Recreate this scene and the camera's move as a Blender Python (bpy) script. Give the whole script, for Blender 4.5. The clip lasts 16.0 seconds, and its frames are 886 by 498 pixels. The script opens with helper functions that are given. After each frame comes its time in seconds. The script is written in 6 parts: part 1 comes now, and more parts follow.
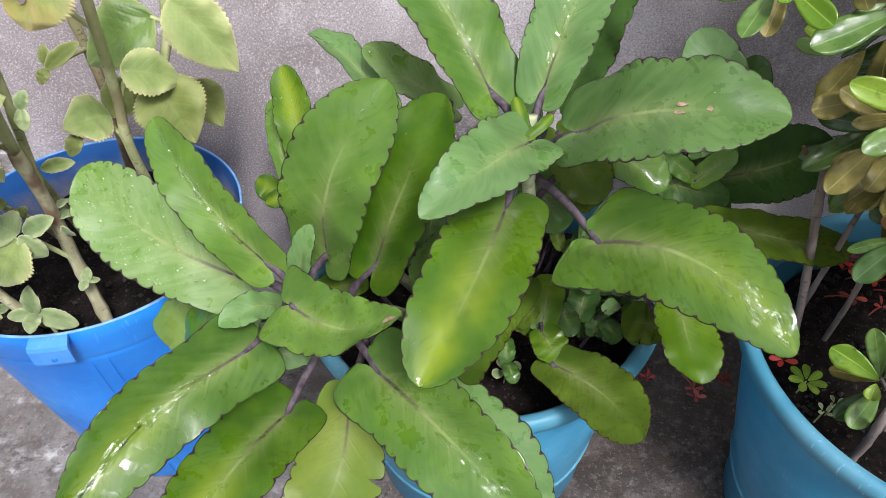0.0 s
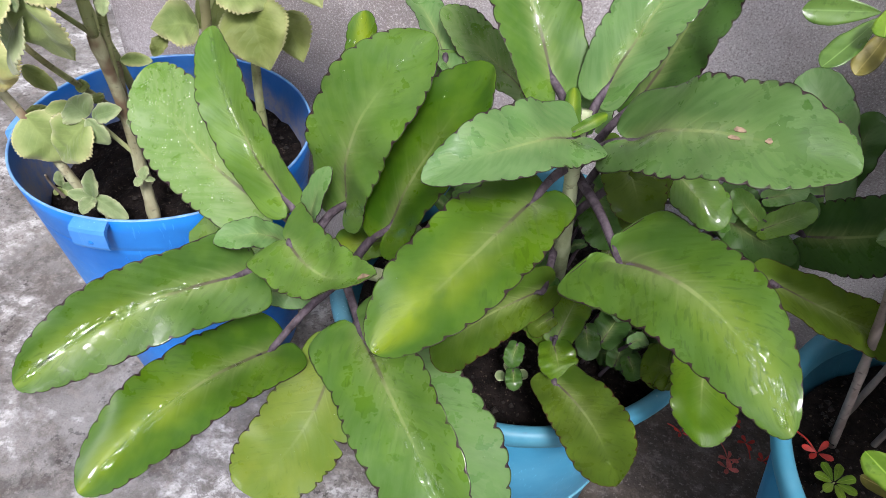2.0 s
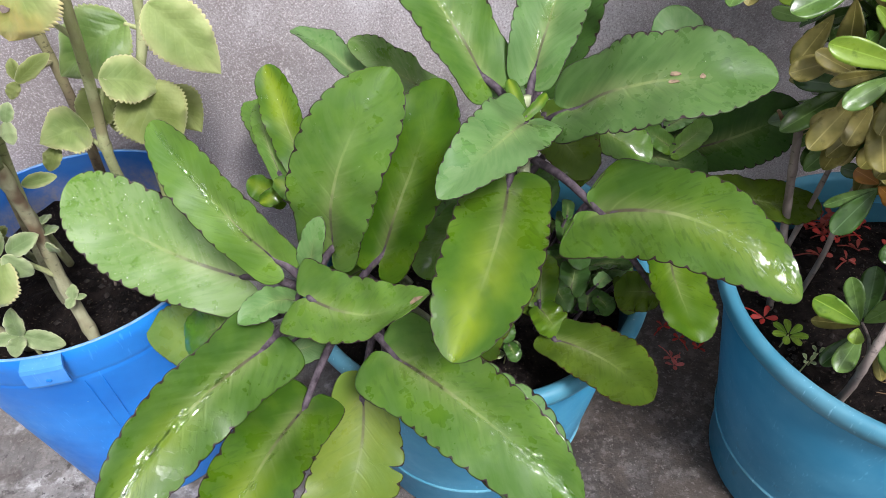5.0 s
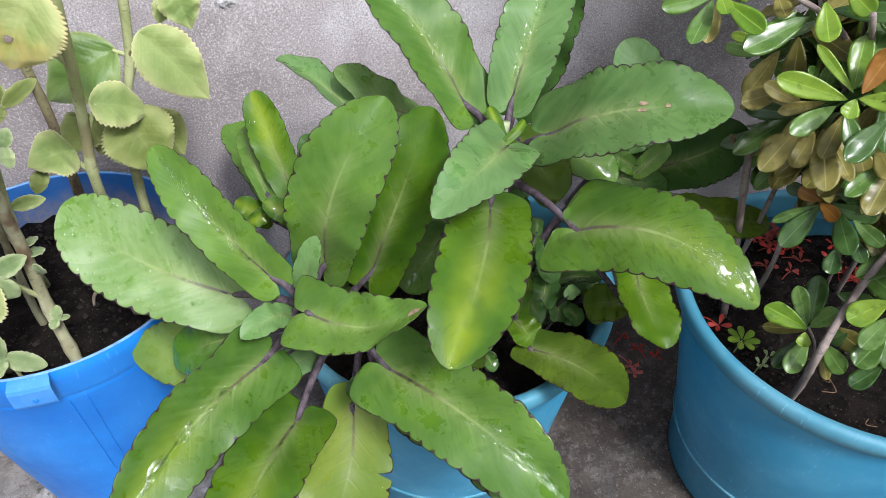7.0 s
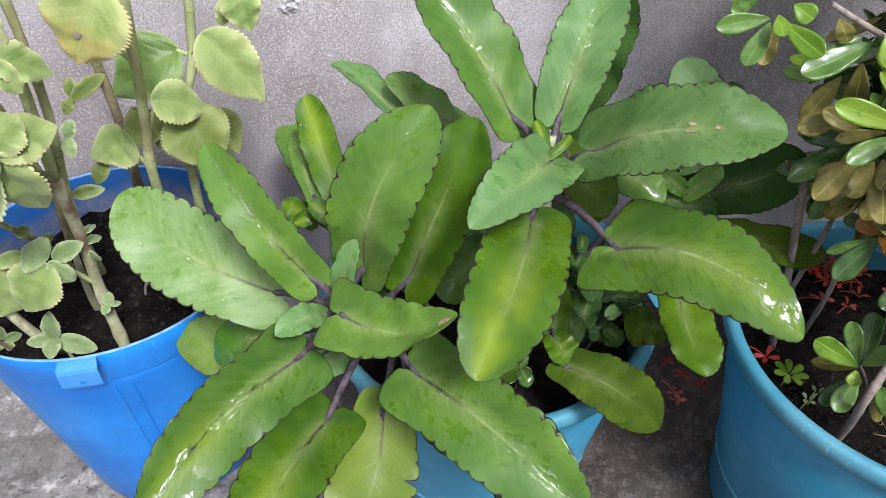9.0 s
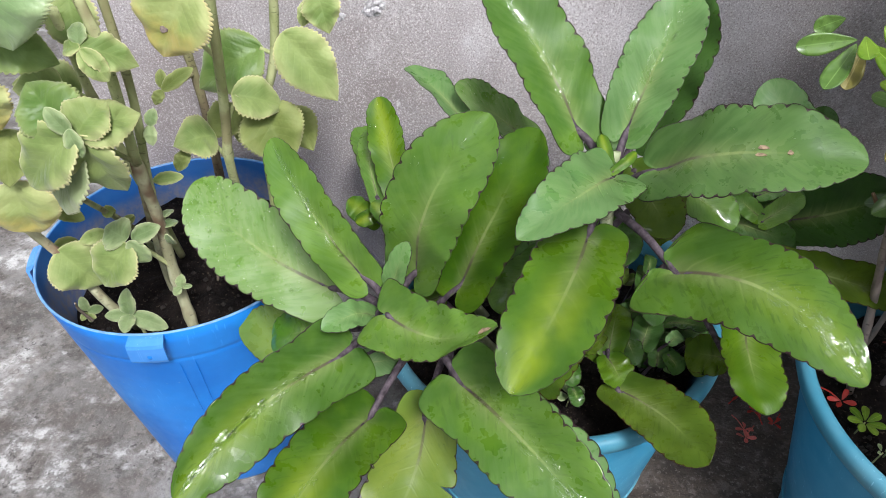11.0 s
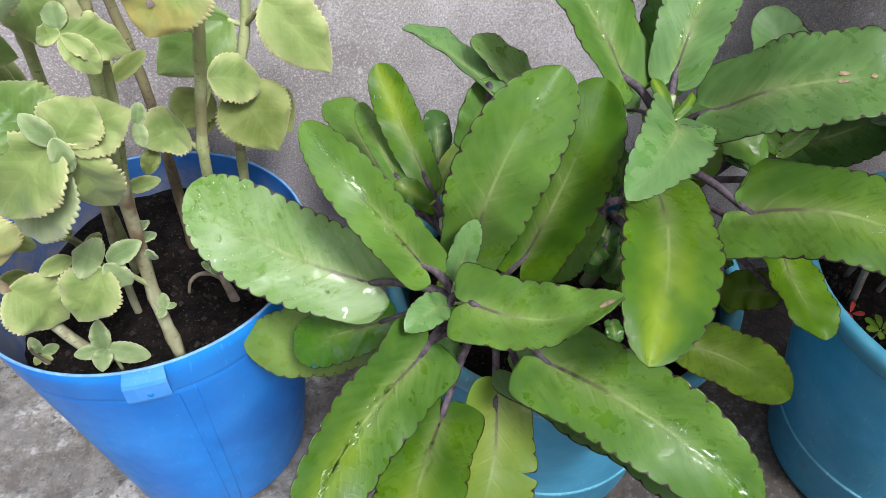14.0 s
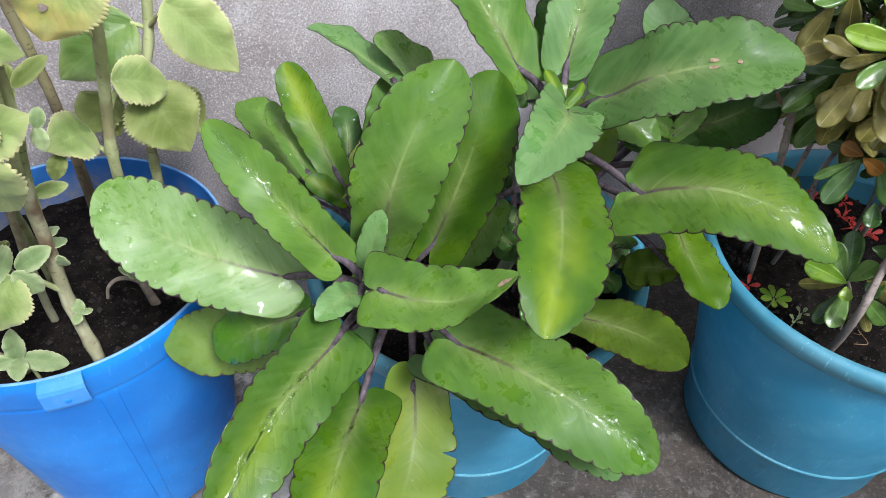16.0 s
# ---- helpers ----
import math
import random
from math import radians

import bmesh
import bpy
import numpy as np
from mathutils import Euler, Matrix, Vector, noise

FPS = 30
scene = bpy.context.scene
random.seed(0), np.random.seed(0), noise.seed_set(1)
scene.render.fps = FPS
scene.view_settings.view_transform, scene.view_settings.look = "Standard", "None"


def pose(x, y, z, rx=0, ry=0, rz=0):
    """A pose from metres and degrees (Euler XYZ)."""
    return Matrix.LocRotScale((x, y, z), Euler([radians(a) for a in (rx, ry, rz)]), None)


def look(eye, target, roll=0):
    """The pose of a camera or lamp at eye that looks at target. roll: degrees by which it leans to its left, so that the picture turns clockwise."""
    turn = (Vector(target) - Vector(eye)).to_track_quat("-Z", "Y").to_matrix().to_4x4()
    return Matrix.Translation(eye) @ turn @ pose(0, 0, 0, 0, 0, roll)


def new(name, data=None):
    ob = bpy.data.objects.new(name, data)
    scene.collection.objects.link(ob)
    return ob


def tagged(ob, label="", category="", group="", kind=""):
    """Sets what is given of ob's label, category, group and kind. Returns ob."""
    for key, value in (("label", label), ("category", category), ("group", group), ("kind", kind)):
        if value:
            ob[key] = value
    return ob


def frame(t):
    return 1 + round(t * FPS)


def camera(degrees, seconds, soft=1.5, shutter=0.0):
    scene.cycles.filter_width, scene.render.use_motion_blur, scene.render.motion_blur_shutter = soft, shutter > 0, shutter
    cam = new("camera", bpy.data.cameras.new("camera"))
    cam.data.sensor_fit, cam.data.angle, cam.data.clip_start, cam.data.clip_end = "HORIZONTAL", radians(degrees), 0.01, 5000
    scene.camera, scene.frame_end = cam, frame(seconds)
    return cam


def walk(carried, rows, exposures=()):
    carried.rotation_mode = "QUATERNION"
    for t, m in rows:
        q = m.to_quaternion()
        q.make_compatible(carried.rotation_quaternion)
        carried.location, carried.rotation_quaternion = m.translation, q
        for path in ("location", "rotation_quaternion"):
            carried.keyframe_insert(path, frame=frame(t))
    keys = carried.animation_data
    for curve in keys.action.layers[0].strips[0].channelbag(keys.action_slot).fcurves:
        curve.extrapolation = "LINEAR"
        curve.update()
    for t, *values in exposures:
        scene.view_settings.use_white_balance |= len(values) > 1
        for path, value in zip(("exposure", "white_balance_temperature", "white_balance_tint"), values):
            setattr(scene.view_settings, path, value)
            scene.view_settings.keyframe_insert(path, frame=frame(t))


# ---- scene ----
cam = camera(64.3, 16.0, soft=0.6)
METRES, EYE, TILT, LEAN, TURN = 0.64, 0.862, -43.84, 1.62, 0.0
ROWS = [
    (0.0, 0.0, 0.0, 0.0, 0.0, 0.0, -0.0),
    (0.5, 0.0326, 0.0152, -0.0007, 3.45, 0.04, -6.71),
    (1.0, 0.0573, 0.0453, -0.0093, 5.4, -0.89, -10.16),
    (1.5, 0.0891, 0.0578, -0.0049, 6.48, -1.19, -12.34),
    (2.0, 0.1088, 0.0519, -0.0093, 8.88, -1.42, -14.8),
    (2.5, 0.1169, 0.0413, -0.0125, 7.24, -0.77, -14.71),
    (3.0, 0.1007, 0.0068, -0.0099, 6.09, 0.11, -11.85),
    (3.5, 0.0653, -0.003, -0.0115, 2.71, 0.2, -7.18),
    (4.0, 0.0128, 0.0025, -0.0217, -0.41, -0.45, -1.84),
    (6.5, -0.1356, -0.0576, -0.0154, -8.05, 1.04, 5.64),
    (7.0, -0.1325, -0.0662, -0.019, -8.68, 1.12, 5.25),
    (7.5, -0.1436, -0.0706, -0.0197, -7.73, 1.7, 4.11),
    (8.0, -0.1511, -0.0663, -0.0213, -7.38, 1.58, 3.93),
    (10.5, -0.0385, -0.0748, -0.0217, 1.8, 3.2, -2.96),
    (11.0, -0.0666, -0.067, -0.022, 2.53, 2.85, -3.14),
    (11.5, -0.1345, -0.057, -0.0175, 1.93, 2.35, -1.36),
    (12.0, -0.1932, -0.0484, -0.0096, -0.17, 2.66, 0.85),
    (12.5, -0.2475, -0.0271, -0.0142, -3.0, 1.54, 2.0),
    (13.0, -0.2881, 0.0062, -0.0015, -5.72, 0.96, 4.15),
    (13.5, -0.2964, 0.0292, 0.0001, -7.08, 0.35, 4.43),
    (14.0, -0.3075, 0.0298, 0.0029, -8.29, -0.3, 5.27),
    (14.5, -0.3241, 0.0199, 0.0118, -8.55, -0.47, 5.93),
    (15.0, -0.3237, 0.0154, 0.0126, -10.6, -0.25, 6.74),
    (15.5, -0.3073, 0.0018, 0.0033, -10.83, -0.54, 7.35),
    (16.0, -0.2745, -0.0098, -0.0138, -13.03, -0.94, 7.9),
]
walk(cam, [(t, pose(0, 0, EYE, TILT, LEAN, TURN) @ pose(METRES * x, METRES * y, METRES * z, 90 + pitch, roll, yaw)) for t, x, y, z, yaw, pitch, roll in ROWS],
     exposures=[(0.0, 1.40, 6110, 18), (4.0, 1.38, 6090, 17), (8.0, 1.40, 5960, 13), (11.5, 1.28, 6080, 12), (14.0, 1.34, 6030, 11), (16.0, 1.43, 5900, 11)])

# ---- light: a bright overcast sky, with a weak, wide sun behind the cloud ----
SUN_UP, SUN_ROUND = radians(52), radians(158)
world = bpy.data.worlds.new("overcast_sky")
scene.world = world
world.use_nodes = True
wn = world.node_tree.nodes
sky = wn.new("ShaderNodeTexSky")
sky.sky_type, sky.sun_disc = "NISHITA", False
sky.sun_elevation, sky.sun_rotation = SUN_UP, SUN_ROUND
sky.air_density, sky.dust_density = 1.0, 4.0
grey = wn.new("ShaderNodeHueSaturation")
grey.inputs["Saturation"].default_value = 0.25
world.node_tree.links.new(sky.outputs[0], grey.inputs["Color"])
world.node_tree.links.new(grey.outputs[0], wn["Background"].inputs["Color"])
wn["Background"].inputs["Strength"].default_value = 0.085
sun = new("sun", bpy.data.lights.new("sun", "SUN"))
sun.data.energy, sun.data.angle, sun.data.color = 1.5, radians(12), (1.0, 0.97, 0.92)
sun.matrix_world = look((5 * math.sin(SUN_ROUND) * math.cos(SUN_UP), 5 * math.cos(SUN_ROUND) * math.cos(SUN_UP), 5 * math.sin(SUN_UP)), (0, 0, 0))


# ---- materials ----
class Nodes:
    """A small helper that builds a node material."""

    def __init__(self, name, rough=0.5, spec=0.5):
        self.m = bpy.data.materials.new(name)
        self.m.use_nodes = True
        self.t = self.m.node_tree
        self.b = self.t.nodes["Principled BSDF"]
        self.b.inputs["Roughness"].default_value = rough
        self.b.inputs["Specular IOR Level"].default_value = spec

    def put(self, socket, value):
        if isinstance(value, (int, float)):
            socket.default_value = value
        elif isinstance(value, tuple):
            socket.default_value = (*value, 1.0) if len(value) == 3 and socket.type == "RGBA" else value
        else:
            self.t.links.new(value, socket)

    def math(self, op, a, b=0.0, c=None, clamp=False):
        n = self.t.nodes.new("ShaderNodeMath")
        n.operation, n.use_clamp = op, clamp
        self.put(n.inputs[0], a)
        self.put(n.inputs[1], b)
        if c is not None:
            self.put(n.inputs[2], c)
        return n.outputs[0]

    def step(self, v, lo, hi):
        n = self.t.nodes.new("ShaderNodeMapRange")
        n.interpolation_type = "SMOOTHSTEP"
        self.put(n.inputs[0], v)
        n.inputs[1].default_value, n.inputs[2].default_value = lo, hi
        return n.outputs[0]

    def mix(self, f, a, b):
        n = self.t.nodes.new("ShaderNodeMix")
        n.data_type = "RGBA"
        self.put(n.inputs[0], f)
        self.put(n.inputs[6], a)
        self.put(n.inputs[7], b)
        return n.outputs[2]

    def noise(self, scale, detail=3.0, rough=0.55, where=None, stretch=None):
        n = self.t.nodes.new("ShaderNodeTexNoise")
        n.inputs["Scale"].default_value, n.inputs["Detail"].default_value, n.inputs["Roughness"].default_value = scale, detail, rough
        self.t.links.new(self.place(stretch) if where is None else where, n.inputs["Vector"])
        return n.outputs["Fac"]

    def cells(self, scale, feature="F1", where=None):
        n = self.t.nodes.new("ShaderNodeTexVoronoi")
        n.feature = feature
        n.inputs["Scale"].default_value = scale
        self.t.links.new(self.place() if where is None else where, n.inputs["Vector"])
        return n.outputs["Distance"]

    def place(self, stretch=None):
        c = self.t.nodes.new("ShaderNodeTexCoord").outputs["Object"]
        if stretch:
            n = self.t.nodes.new("ShaderNodeMapping")
            n.inputs["Scale"].default_value = stretch
            self.t.links.new(c, n.inputs[0])
            c = n.outputs[0]
        return c

    def chance(self):
        return self.t.nodes.new("ShaderNodeObjectInfo").outputs["Random"]

    def uv(self):
        s = self.t.nodes.new("ShaderNodeSeparateXYZ")
        self.t.links.new(self.t.nodes.new("ShaderNodeTexCoord").outputs["UV"], s.inputs[0])
        return s.outputs[0], s.outputs[1]

    def bump(self, height, strength=0.3, distance=0.002):
        n = self.t.nodes.new("ShaderNodeBump")
        n.inputs["Strength"].default_value, n.inputs["Distance"].default_value = strength, distance
        self.t.links.new(height, n.inputs["Height"])
        self.t.links.new(n.outputs[0], self.b.inputs["Normal"])
        return n.outputs[0]

    def done(self, color, rough=None):
        self.put(self.b.inputs["Base Color"], color)
        if rough is not None:
            self.put(self.b.inputs["Roughness"], rough)
        return self.m

    def thin(self, color, share, normal=None):
        """Lets part of the light through a leaf."""
        tr = self.t.nodes.new("ShaderNodeBsdfTranslucent")
        self.put(tr.inputs[0], color)
        if normal is not None:
            self.t.links.new(normal, tr.inputs["Normal"])
        mx = self.t.nodes.new("ShaderNodeMixShader")
        self.put(mx.inputs[0], share)
        out = self.t.nodes["Material Output"]
        self.t.links.new(self.b.outputs[0], mx.inputs[1])
        self.t.links.new(tr.outputs[0], mx.inputs[2])
        self.t.links.new(mx.outputs[0], out.inputs["Surface"])


def succulent_leaf(name, deep, light, rib=(0.30, 0.37, 0.13), edge=(0.030, 0.012, 0.018), thin=0.16, rough=0.42, glow=0.0, bloom=0.32, soak=0.0, film=0.9, wax=(0.175, 0.275, 0.105), spec=0.22):
    """Fleshy scalloped leaf: a matt bloom, rubbed off in wet glossy patches, faint veins and a thin purple margin that thickens in the notches."""
    k = Nodes(name, rough, spec)
    u, v = k.uv()
    ax = k.math("ABSOLUTE", k.math("MULTIPLY_ADD", u, 2.0, -1.0))
    own = k.math("MULTIPLY_ADD", k.chance(), 0.5, -0.25)
    big = k.math("ADD", k.math("MULTIPLY", k.step(k.noise(14, 3), 0.32, 0.70), 0.7), k.math("MULTIPLY", k.step(k.noise(48, 3, 0.5), 0.40, 0.62), 0.35))
    col = k.mix(k.math("ADD", big, own, clamp=True), deep, light)
    if glow:
        # lime patch near the tip paints light that comes through the blade
        heart = k.math("MULTIPLY", k.step(ax, 0.75, 0.05), k.step(v, 0.25, 0.62))
        heart = k.math("MULTIPLY", heart, k.step(k.noise(17, 3), 0.22, 0.48))
        col = k.mix(k.math("MULTIPLY", heart, glow), col, (0.27, 0.36, 0.008))
    # coordinates that fan out from the midrib
    fan = k.t.nodes.new("ShaderNodeCombineXYZ")
    k.put(fan.inputs[0], k.math("MULTIPLY", ax, 2.2))
    k.put(fan.inputs[1], k.math("MULTIPLY_ADD", v, 20.0, k.math("MULTIPLY", ax, -5.0)))
    k.put(fan.inputs[2], k.math("ADD", k.math("MULTIPLY", k.chance(), 60.0), k.math("MULTIPLY", k.math("GREATER_THAN", u, 0.5), 9.0)))
    fan = fan.outputs[0]
    streak = k.noise(1.0, 3, 0.5, where=fan)
    fleck = k.math("MULTIPLY", k.step(k.noise(1.7, 3, 0.55, where=fan), 0.56, 0.64), k.step(k.noise(16, 2), 0.42, 0.56))
    col = k.mix(k.math("MULTIPLY", fleck, 0.36), col, tuple(0.62 * c for c in deep))
    # faint side veins near the midrib
    wob = k.math("MULTIPLY", k.noise(24, 2), 0.5)
    f = k.math("FRACT", k.math("ADD", k.math("MULTIPLY_ADD", v, 7.0, k.math("MULTIPLY", ax, -1.7)), wob))
    vein = k.step(k.math("ABSOLUTE", k.math("SUBTRACT", f, 0.5)), 0.10, 0.0)
    vein = k.math("MULTIPLY", vein, k.math("MULTIPLY", k.step(ax, 0.62, 0.06), k.step(v, 0.85, 0.35)))
    col = k.mix(k.math("MULTIPLY", vein, 0.14), col, rib)
    # wet patches without bloom
    wet = k.math("MULTIPLY", k.step(k.noise(45, 4, 0.55), 0.575, 0.600), k.step(k.noise(11, 2), 0.44, 0.56))
    splash = k.math("MULTIPLY", k.step(k.noise(110, 3, 0.6), 0.61, 0.635), k.step(k.noise(15, 2), 0.46, 0.56))
    wet = k.math("MAXIMUM", wet, splash)
    dry = k.math("SUBTRACT", 1.0, wet)
    waxy = k.math("MULTIPLY", dry, k.math("ADD", k.math("MULTIPLY_ADD", k.noise(60, 3), 0.4, 0.18), k.math("MULTIPLY", k.step(streak, 0.38, 0.62), 0.35)))
    col = k.mix(k.math("MULTIPLY", waxy, bloom), col, wax)
    # midrib: purple brown at the stalk, pale further out, in a soft pale field
    halo = k.math("MULTIPLY", k.step(ax, 0.42, 0.0), k.step(v, 0.95, 0.12))
    col = k.mix(k.math("MULTIPLY", halo, k.math("MULTIPLY_ADD", streak, 0.5, 0.12)), col, rib)
    ribcol = k.mix(k.step(k.math("ADD", v, k.math("MULTIPLY_ADD", k.noise(70, 3), 0.3, -0.15)), 0.14, 0.44), (0.095, 0.058, 0.060), rib)
    width = k.math("MULTIPLY_ADD", v, -0.030, 0.050)
    core = k.step(k.math("DIVIDE", ax, width), 1.3, 0.4)
    col = k.mix(k.math("MULTIPLY", core, k.math("MULTIPLY", k.step(v, 0.80, 0.20), k.math("MULTIPLY_ADD", k.noise(45, 2), 0.7, 0.40, clamp=True))), col, ribcol)
    # margin
    a = k.t.nodes.new("ShaderNodeAttribute")
    a.attribute_name = "notch"
    notch = a.outputs["Fac"]
    rag = k.math("MULTIPLY_ADD", k.noise(240, 2), 0.030, -0.015)
    rim = k.math("ADD", k.math("ADD", ax, rag), k.math("MULTIPLY", notch, 0.072))
    line = k.math("MULTIPLY", k.step(rim, 0.974, 0.990), k.math("MULTIPLY_ADD", k.step(k.noise(38, 2), 0.35, 0.60), 0.55, k.math("MULTIPLY_ADD", notch, 0.5, 0.46), clamp=True))
    col = k.mix(line, col, edge)
    relief = k.math("ADD", k.math("MULTIPLY", streak, 0.42), k.math("MULTIPLY_ADD", k.noise(30, 3), 0.9, k.math("MULTIPLY", vein, -0.30)))
    k.bump(k.math("ADD", relief, k.math("MULTIPLY_ADD", k.noise(170, 3, 0.6), 0.22, k.math("MULTIPLY", wet, 0.08))), 0.30, 0.0020)
    r = k.math("MULTIPLY_ADD", k.noise(420, 2), 0.10, rough - 0.05)
    r = k.math("SUBTRACT", r, k.math("MULTIPLY", wet, 0.20))
    k.done(col, r)
    sheen = k.math("MULTIPLY", k.math("MULTIPLY", k.step(ax, 0.24, 0.02), film), k.step(k.noise(85, 4, 0.65), 0.50, 0.55))
    k.put(k.b.inputs["Coat Weight"], k.math("MAXIMUM", sheen, k.math("MULTIPLY_ADD", wet, 0.5, soak)))
    k.b.inputs["Coat Roughness"].default_value = 0.09
    k.thin(k.mix(0.6, col, light), thin)
    return k.m


def downy_leaf(name, deep, light, edge, yellow=0.0, rough=0.60, thin=0.30):
    """Thick downy leaf: sunken veins, swollen quilting between them and a pale toothed edge."""
    k = Nodes(name, rough, 0.35)
    u, v = k.uv()
    ax = k.math("ABSOLUTE", k.math("MULTIPLY_ADD", u, 2.0, -1.0))
    own = k.math("MULTIPLY_ADD", k.chance(), 0.7, -0.35)
    col = k.mix(k.math("ADD", k.step(k.noise(30, 3), 0.3, 0.7), own, clamp=True), deep, light)
    wob = k.math("MULTIPLY", k.noise(40, 2), 0.25)
    f = k.math("FRACT", k.math("ADD", k.math("MULTIPLY_ADD", v, 7.5, k.math("MULTIPLY", ax, -2.6)), wob))
    off = k.math("ABSOLUTE", k.math("SUBTRACT", f, 0.5))
    vein = k.math("MULTIPLY", k.step(off, 0.09, 0.0), k.step(ax, 0.95, 0.30))
    rib = k.step(ax, 0.075, 0.0)
    ridge = k.math("MAXIMUM", vein, rib)
    net = k.cells(210, "DISTANCE_TO_EDGE")
    pale = tuple(min(1.0, 1.22 * c + 0.03) for c in light)
    col = k.mix(k.math("MULTIPLY", k.step(net, 0.0, 0.35), k.math("MULTIPLY_ADD", ridge, -0.30, 0.30)), k.mix(0.30, col, tuple(0.70 * c for c in deep)), col)
    col = k.mix(k.math("MULTIPLY", ridge, 0.16), col, pale)
    fade = k.math("ADD", k.math("MAXIMUM", ax, k.math("MULTIPLY_ADD", v, 1.1, -0.25)), k.math("MULTIPLY_ADD", k.noise(55, 3), 0.5, -0.25))
    col = k.mix(k.math("MULTIPLY", k.step(fade, 0.40, 1.0), 0.62), col, tuple(0.5 * (a + b) for a, b in zip(pale, edge)))
    far = k.math("ADD", k.math("MULTIPLY", v, 0.8), k.math("MULTIPLY_ADD", k.noise(45, 3), 0.9, -0.45))
    if yellow:
        col = k.mix(k.math("MULTIPLY", k.step(far, 0.25, 0.75), yellow), col, (0.66, 0.50, 0.13))
    col = k.mix(k.math("MULTIPLY", k.step(k.math("MULTIPLY_ADD", k.noise(200, 2), 0.06, ax), 0.91, 0.985), 0.8), col, edge)
    # pillows between the side veins and a finer net of cells
    pillow = k.math("MULTIPLY", k.step(off, 0.0, 0.34), k.step(ax, 0.0, 0.16))
    quilt = k.math("ADD", k.math("MULTIPLY", pillow, 1.0), k.math("MULTIPLY", k.step(net, 0.0, 0.45), 0.65))
    k.bump(k.math("ADD", quilt, k.math("MULTIPLY", k.noise(420, 3), 0.35)), 0.24, 0.0010)
    k.done(col)
    k.b.inputs["Sheen Weight"].default_value = 0.25
    k.b.inputs["Sheen Roughness"].default_value = 0.5
    k.thin(k.mix(0.6, col, light), thin)
    return k.m


def waxy_leaf(name, deep, light, thin=0.12, rough=0.30):
    """Small leathery shrub leaf."""
    k = Nodes(name, rough)
    u, v = k.uv()
    ax = k.math("ABSOLUTE", k.math("MULTIPLY_ADD", u, 2.0, -1.0))
    own = k.math("MULTIPLY_ADD", k.chance(), 1.0, -0.5)
    col = k.mix(k.math("ADD", k.step(k.noise(50, 3), 0.3, 0.7), own, clamp=True), deep, light)
    col = k.mix(k.math("MULTIPLY", k.step(ax, 0.09, 0.0), 0.6), col, tuple(min(1.0, 1.5 * c + 0.03) for c in light))
    f = k.math("FRACT", k.math("MULTIPLY_ADD", v, 9.0, k.math("MULTIPLY", ax, -1.5)))
    vein = k.step(k.math("ABSOLUTE", k.math("SUBTRACT", f, 0.5)), 0.10, 0.0)
    col = k.mix(k.math("MULTIPLY", vein, 0.06), col, light)
    col = k.mix(k.math("MULTIPLY", k.step(k.noise(90, 4, 0.65), 0.55, 0.70), 0.5), col, tuple(0.5 * c for c in deep))
    k.b.inputs["Specular IOR Level"].default_value = 0.3
    k.bump(k.math("SUBTRACT", k.noise(220, 2), k.math("MULTIPLY", vein, 0.10)), 0.14, 0.001)
    k.done(col, k.math("MULTIPLY_ADD", k.noise(130, 2), 0.2, rough - 0.1))
    k.b.inputs["Coat Weight"].default_value = 0.12
    k.b.inputs["Coat Roughness"].default_value = 0.12
    k.thin(col, thin)
    return k.m


def bark(name, dark, pale, scale=90, stretch=(1, 1, 0.25), blotch=None):
    """Stem skin: streaks that run along it, small scars, and, on old stems, blotches of another colour."""
    k = Nodes(name, 0.7, 0.3)
    n = k.noise(scale, 4, 0.6, stretch=stretch)
    col = k.mix(k.step(n, 0.32, 0.68), dark, pale)
    if blotch:
        patch = k.step(k.noise(19, 3, 0.6, stretch=(1, 1, 0.7)), 0.47, 0.60)
        col = k.mix(k.math("MULTIPLY", patch, 0.9), col, blotch)
    scar = k.math("MULTIPLY", k.step(k.noise(150, 3, 0.6, stretch=(1, 1, 1.8)), 0.58, 0.66), k.step(k.noise(30, 2), 0.42, 0.56))
    col = k.mix(k.math("MULTIPLY", scar, 0.6), col, tuple(0.35 * c for c in dark))
    k.bump(k.math("ADD", n, k.noise(260, 2)), 0.4, 0.001)
    return k.done(col)


